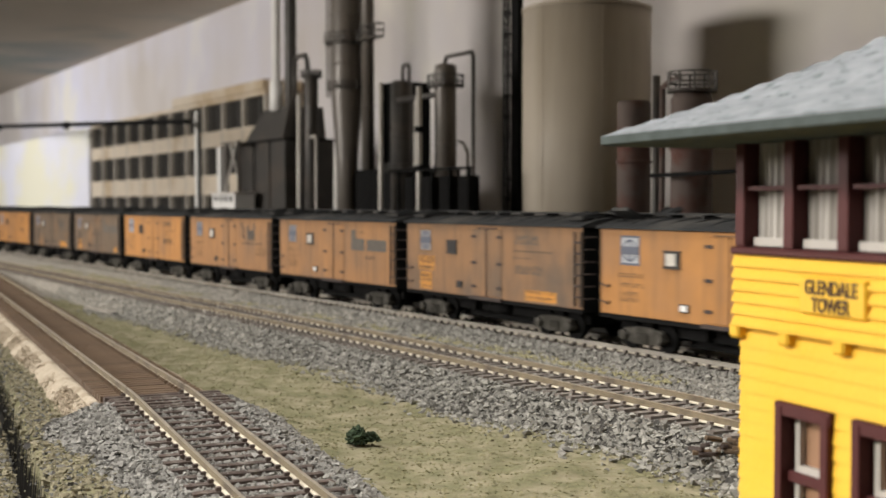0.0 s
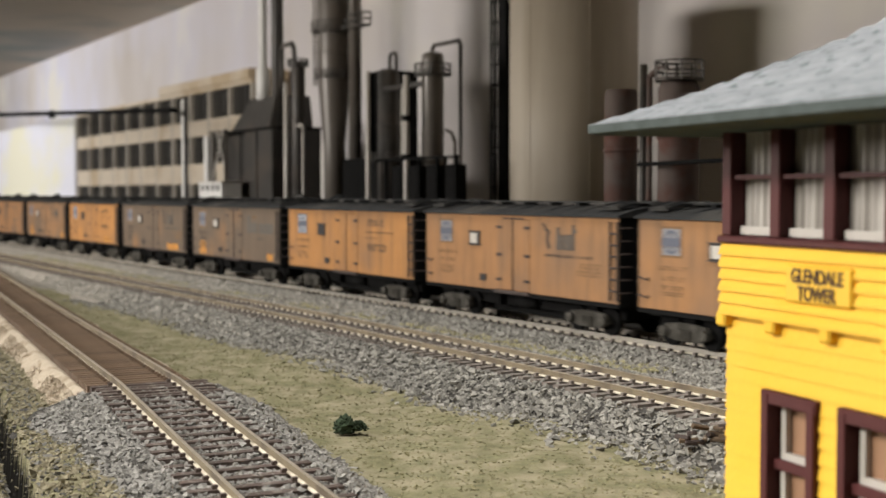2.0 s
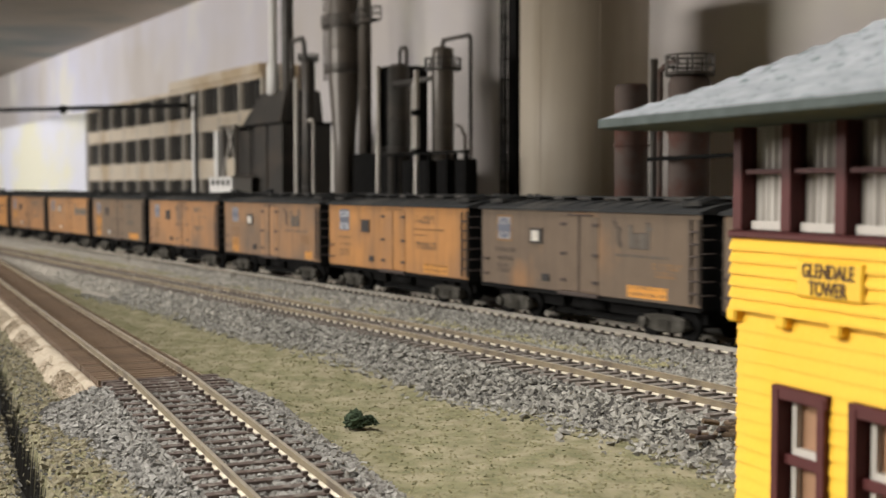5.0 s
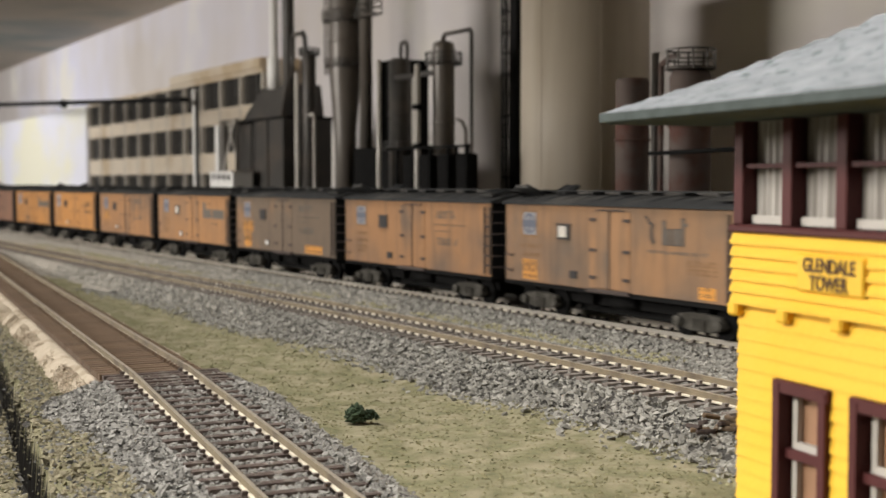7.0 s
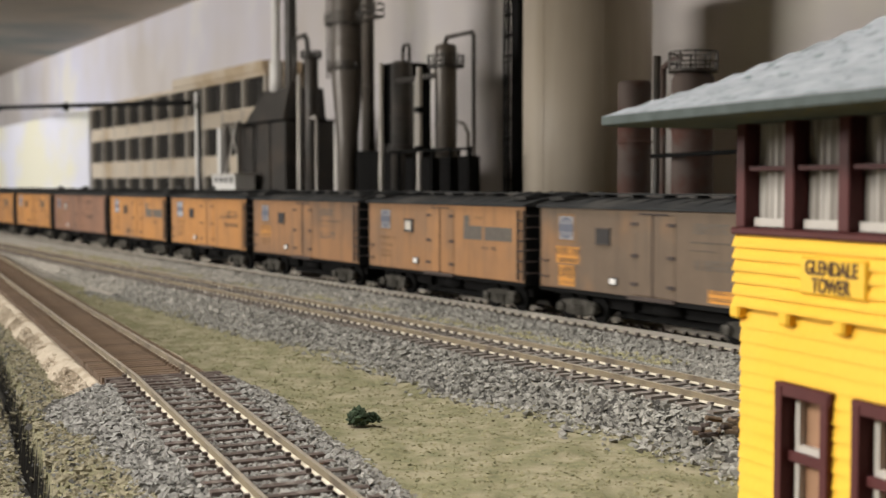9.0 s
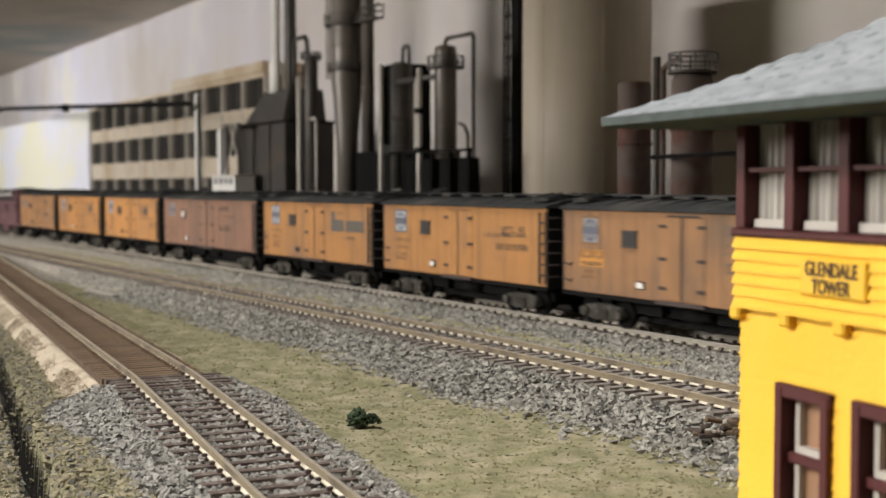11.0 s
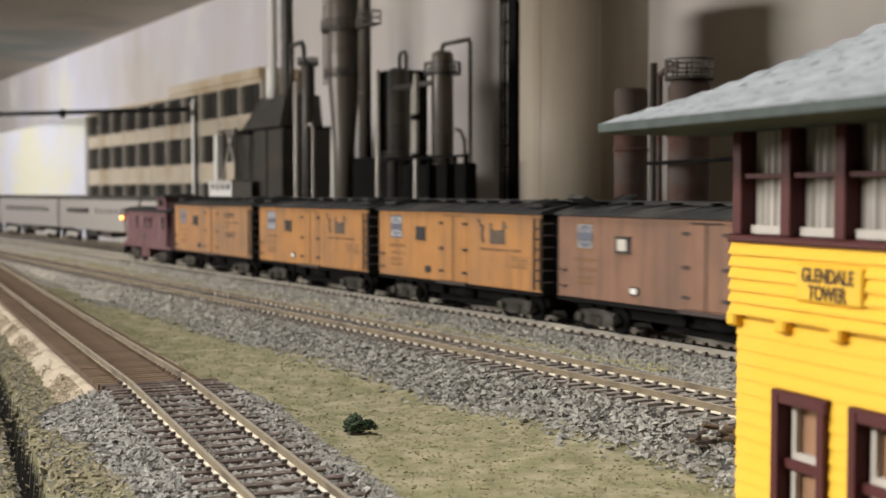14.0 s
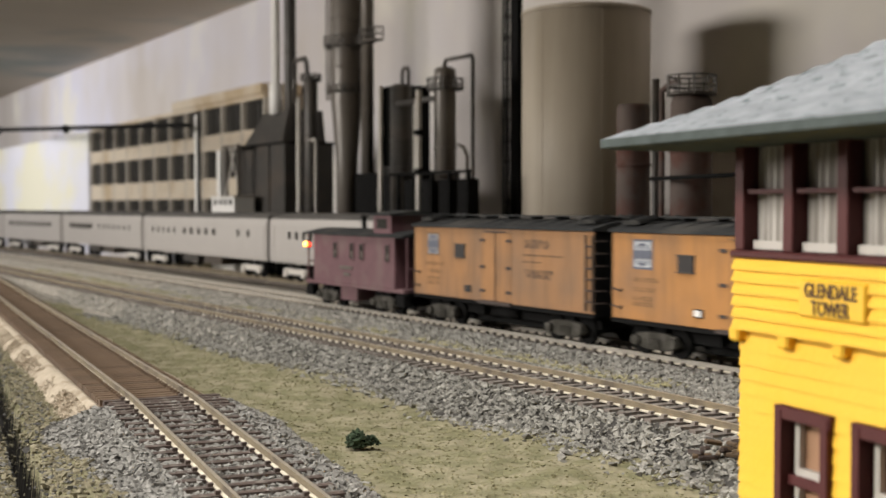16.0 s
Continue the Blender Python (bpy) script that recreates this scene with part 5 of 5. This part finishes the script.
def vessel(name, a, b, profile, mat, label, platforms=(), bands=(), n=36):
    root = placed(thing(name, pose(0, 0, 0), label, "vessel", "process vessels"), a, b)
    bm = bmesh.new()
    lathe(bm, profile, n)
    part("shell", bm, mat, root)
    for z, r in bands:
        bm = bmesh.new()
        lathe(bm, [(r, z), (r + 0.0007, z + 0.0003), (r + 0.0007, z + 0.0014), (r, z + 0.0017)], n)
        part("band", bm, mat, root)
    for z, r, h in platforms:
        bm = bmesh.new()
        lathe(bm, [(r, z), (r, z + 0.0015)], 20)
        deck = part("platform", bm, "steel_dark", root)
        bm = bmesh.new()
        for k in range(10):
            t = 2 * math.pi * k / 10
            rod(bm, (r * math.cos(t), r * math.sin(t), z), (r * math.cos(t), r * math.sin(t), z + h), 0.0005, 5)
        for zz in (z + h, z + h / 2):
            tube(bm, [(r * math.cos(2 * math.pi * k / 16), r * math.sin(2 * math.pi * k / 16), zz) for k in range(17)], 0.0005, 5)
        part("railing", bm, "steel_dark", deck)
    return root


def pipe(name, pts, r, mat, a, b, label):
    bm = bmesh.new()
    tube(bm, pts, r, 10)
    for p in pts[1:-1]:
        bmesh.ops.create_uvsphere(bm, u_segments=10, v_segments=8, radius=r * 1.02, matrix=Matrix.Translation(p))
    ob = part(name, bm, mat)
    return tagged(placed(ob, a, b), label, "pipe", "process pipes")


def ladder(root, x, y, z0, z1, w, mat):
    bm = bmesh.new()
    for s in (-1, 1):
        rod(bm, (x + s * w / 2, y, z0), (x + s * w / 2, y, z1), 0.0006, 6)
    z = z0
    while z < z1:
        rod(bm, (x - w / 2, y, z), (x + w / 2, y, z), 0.0005, 5)
        z += 0.0045
    part("ladder", bm, mat, root)


vessel("chimney_stack", 0.4975, 0.135, [(0.0062, 0.146), (0.0062, 0.1735), (0.0040, 0.1745), (0.0040, 0.315), (0.0037, 0.3155)], "white", "tall slim white chimney on a wider base")
vessel("flue_column", 0.5190, 0.13, [(0.0054, -0.002), (0.0054, 0.315), (0.005, 0.3155)], "steel_dark", "tall dark steel flue beside the white chimney", bands=[(0.20, 0.0054), (0.26, 0.0054)])
col = vessel("main_column", 0.6367, 0.13, [(0.0090, -0.002), (0.0090, 0.099), (0.0130, 0.1464), (0.0130, 0.315), (0.012, 0.3158)], "steel", "tall grey process column with a tapered lower section and railed platform",
             [(0.192, 0.0185, 0.009), (0.155, 0.0165, 0.006)], [(0.175, 0.013), (0.215, 0.013)])
ladder(col, -0.0150, -0.010, 0.150, 0.300, 0.006, "steel")
boxed("side_platform", (0.030, 0.058, -0.004, 0.004, 0.1920, 0.1935), "steel_dark", col)
bm = bmesh.new()
for x, y in itertools.product((0.032, 0.058), (-0.004, 0.004)):
    rod(bm, (x, y, 0.1925), (x, y, 0.203), 0.0006, 5)
for z in (0.203, 0.198):
    tube(bm, [(0.032, -0.004, z), (0.058, -0.004, z), (0.058, 0.004, z), (0.032, 0.004, z), (0.032, -0.004, z)], 0.0005, 5)
part("side_railing", bm, "steel_dark", col)
vessel("riser_column", 0.6549, 0.12, [(0.0052, 0.088), (0.0052, 0.315), (0.005, 0.3155)], "steel", "slim grey riser column", bands=[(0.14, 0.0052), (0.24, 0.0052)])
boxed_base = placed(boxed("column_base", (-0.05, 0.10, -0.012, 0.02, -0.002, 0.088), "black"), 0.66, 0.115)
tagged(boxed_base, "dark steel base structure under the columns", "base", kind="")
blk = placed(boxed("reactor_block", (-0.016, 0.016, 0, 0.03, 0.0, 0.1596), "black", bevel=0.0006), 0.6640, 0.105)
tagged(blk, "black square reactor housing", "reactor")
vessel("small_column", 0.6089, 0.15, [(0.0057, -0.002), (0.0057, 0.165), (0.0035, 0.169)], "steel_dark", "small dark column with a looped vent pipe", [(0.166, 0.0085, 0.006)], [(0.06, 0.0057), (0.12, 0.0057)])
pipe("vent_pipe", [(-0.0215, 0, 0.1500), (-0.0215, 0, 0.1835), (-0.0185, 0, 0.1865), (0.000, 0, 0.1865), (0.004, 0, 0.1820), (0.006, 0, 0.166)], 0.0020, "steel_dark", 0.5966, 0.15, "dark looped vent pipe above a column")
pipe("down_pipe", [(0, 0, -0.002), (0, 0, 0.1539)], 0.0020, "steel_pale", 0.5878, 0.152, "bright vertical down pipe")
pipe("bent_pipe", [(0.0045, 0, -0.002), (0.0045, 0, 0.111), (0.002, 0, 0.1146), (-0.0050, 0, 0.1135)], 0.0010, "steel_pale", 0.6620, 0.172, "thin bright bent pipe")
colb = vessel("middle_column", 0.7500, 0.14, [(0.0080, -0.002), (0.0080, 0.149), (0.0060, 0.1522)], "steel_dark", "dark column with pipe loop on top", [(0.084, 0.014, 0.006)], [(0.05, 0.008), (0.11, 0.008)])
pipe("loop_pipe", [(-0.0050, 0, 0.150), (-0.0050, 0, 0.1610), (-0.003, 0, 0.1635), (0.003, 0, 0.1635), (0.0050, 0, 0.1610), (0.0050, 0, 0.150)], 0.0013, "steel_dark", 0.7568, 0.14, "dark looped pipe on a column")
pipe("bright_pipe", [(0, 0, -0.002), (0, 0, 0.150)], 0.0018, "steel_pale", 0.7510, 0.158, "bright vertical pipe beside a column")
pipe("bright_pipe", [(0, 0, -0.002), (0, 0, 0.1326), (0.003, 0, 0.136)], 0.0012, "steel_pale", 0.7892, 0.15, "bright vertical pipe beside a column")
colc = vessel("right_column", 0.8320, 0.15, [(0.0075, -0.002), (0.0075, 0.151), (0.0072, 0.1552), (0.004, 0.1565)], "steel", "grey column with a railed platform near its top", [(0.1405, 0.0125, 0.008)], [(0.06, 0.0075), (0.1, 0.0075)])
pipe("bright_pipe", [(0, 0, -0.002), (0, 0, 0.1405)], 0.0020, "steel_pale", 0.8270, 0.168, "bright vertical pipe with flanges")
for z in (0.083, 0.1095):
    bm = bmesh.new()
    lathe(bm, [(0.0028, z), (0.0034, z + 0.001), (0.0034, z + 0.003), (0.0028, z + 0.004)], 14)
    tagged(placed(part("pipe_flange", bm, "black"), 0.8270, 0.168), "black flange on a bright pipe", "flange", "pipe flanges")
pipe("tall_loop_pipe", [(-0.0188, 0, 0.150), (-0.0188, 0, 0.158), (-0.0165, 0, 0.1610), (0.0160, 0, 0.1610), (0.0182, 0, 0.158), (0.0182, 0, -0.002)], 0.0014, "steel_dark", 0.8501, 0.15, "dark pipe looping over from a column to the ground")
pipe("hook_pipe", [(-0.006, 0, 0.1020), (0.001, 0, 0.1000), (0.006, 0, 0.094), (0.0065, 0, -0.002)], 0.0012, "steel", 0.8715, 0.16, "grey hooked pipe near the wall")
pipe("cross_pipe", [(-0.035, 0, 0.1370), (0.032, 0, 0.1370)], 0.0020, "steel_dark", 0.7900, 0.146, "dark pipe between two columns")
# low pipe rack
rack = placed(thing("pipe_rack", pose(0, 0, 0), "low dark steel pipe rack with rails", "pipe rack"), 0.8617, 0.17)
for k in range(5):
    x = -0.060 + k * 0.0235
    boxed("post", (x - 0.0009, x + 0.0009, -0.001, 0.001, -0.002, 0.0847), "black", rack)
for z in (0.0835,):
    boxed("rail", (-0.074, 0.036, -0.0012, 0.0012, z - 0.0008, z + 0.0008), "black", rack)
for k in range(4):
    x = -0.05 + k * 0.024
    boxed("pump", (x - 0.006, x + 0.006, 0.002, 0.012, -0.002, 0.079), "black", rack, bevel=0.0008)

# tanks
tank = vessel("storage_tank", 0.9205, 0.0965, [(0.0412, -0.002), (0.0412, 0.1835)], "tank", "large tan storage tank with weathered paint", n=72)
for root_, r_, z_, mat_ in ((tank, 0.0412, 0.1835, "tank"),):
    bm = bmesh.new()
    lathe(bm, [(r_ + 0.0006, z_), (r_ + 0.0006, z_ + 0.0022), (r_ - 0.002, z_ + 0.0032), (0.001, z_ + 0.007)], 64)
    part("tank_roof", bm, mat_, root_)
    for k in range(3):
        t = -2.3 + k * 0.95
        bm = bmesh.new()
        rod(bm, (r_ * math.cos(t), r_ * math.sin(t), -0.002), (r_ * math.cos(t), r_ * math.sin(t), z_), 0.00025, 6)
        part("weld_seam", bm, mat_, root_)
vessel("rusty_tank", 1.0970, 0.20, [(0.0080, -0.002), (0.0080, 0.1085), (0.0070, 0.1102)], "rust", "slim tank streaked with rust", bands=[(0.08, 0.008)])
vessel("rusty_tank", 1.1383, 0.20, [(0.0094, -0.002), (0.0094, 0.108), (0.0080, 0.1111)], "rust", "slim tank streaked with rust", [(0.1111, 0.011, 0.009)], [(0.085, 0.0094)])
pipe("rusty_pipe", [(0, 0, -0.002), (0, 0, 0.1209)], 0.0018, "steel_dark", 1.1135, 0.2, "dark vertical pipe between rusty tanks")
pipe("rusty_pipe", [(0, 0, -0.002), (0, 0, 0.1150), (0.006, 0, 0.118), (0.012, 0, 0.118)], 0.0014, "rust", 1.1180, 0.2, "rusty pipe bent over at its top")
pipe("handrail_pipe", [(-0.012, 0, 0.0735), (0.06, 0, 0.0745)], 0.0010, "black", 1.14, 0.215, "thin dark handrail before the tanks")
lat = placed(thing("ladder_tower", pose(0, 0, 0), "tall black lattice ladder tower beside the storage tank", "ladder tower"), 0.8402, 0.10)
for x, y in itertools.product((-0.0096, -0.0036), (-0.0015, 0.0015)):
    boxed("leg", (x - 0.0007, x + 0.0007, y - 0.0007, y + 0.0007, -0.002, 0.315), "black", lat)
boxed("column", (0.0012, 0.0090, -0.002, 0.002, -0.002, 0.315), "black", lat)
for k in range(22):
    z = 0.005 + k * 0.0145
    bm = bmesh.new()
    box(bm, -0.0106, 0.0014, -0.0022, 0.0022, z, z + 0.0012)
    part("landing", bm, "black", lat)
    if k == 0:
        ladder(lat, -0.0066, -0.0018, 0.002, 0.315, 0.005, "black")

motions()
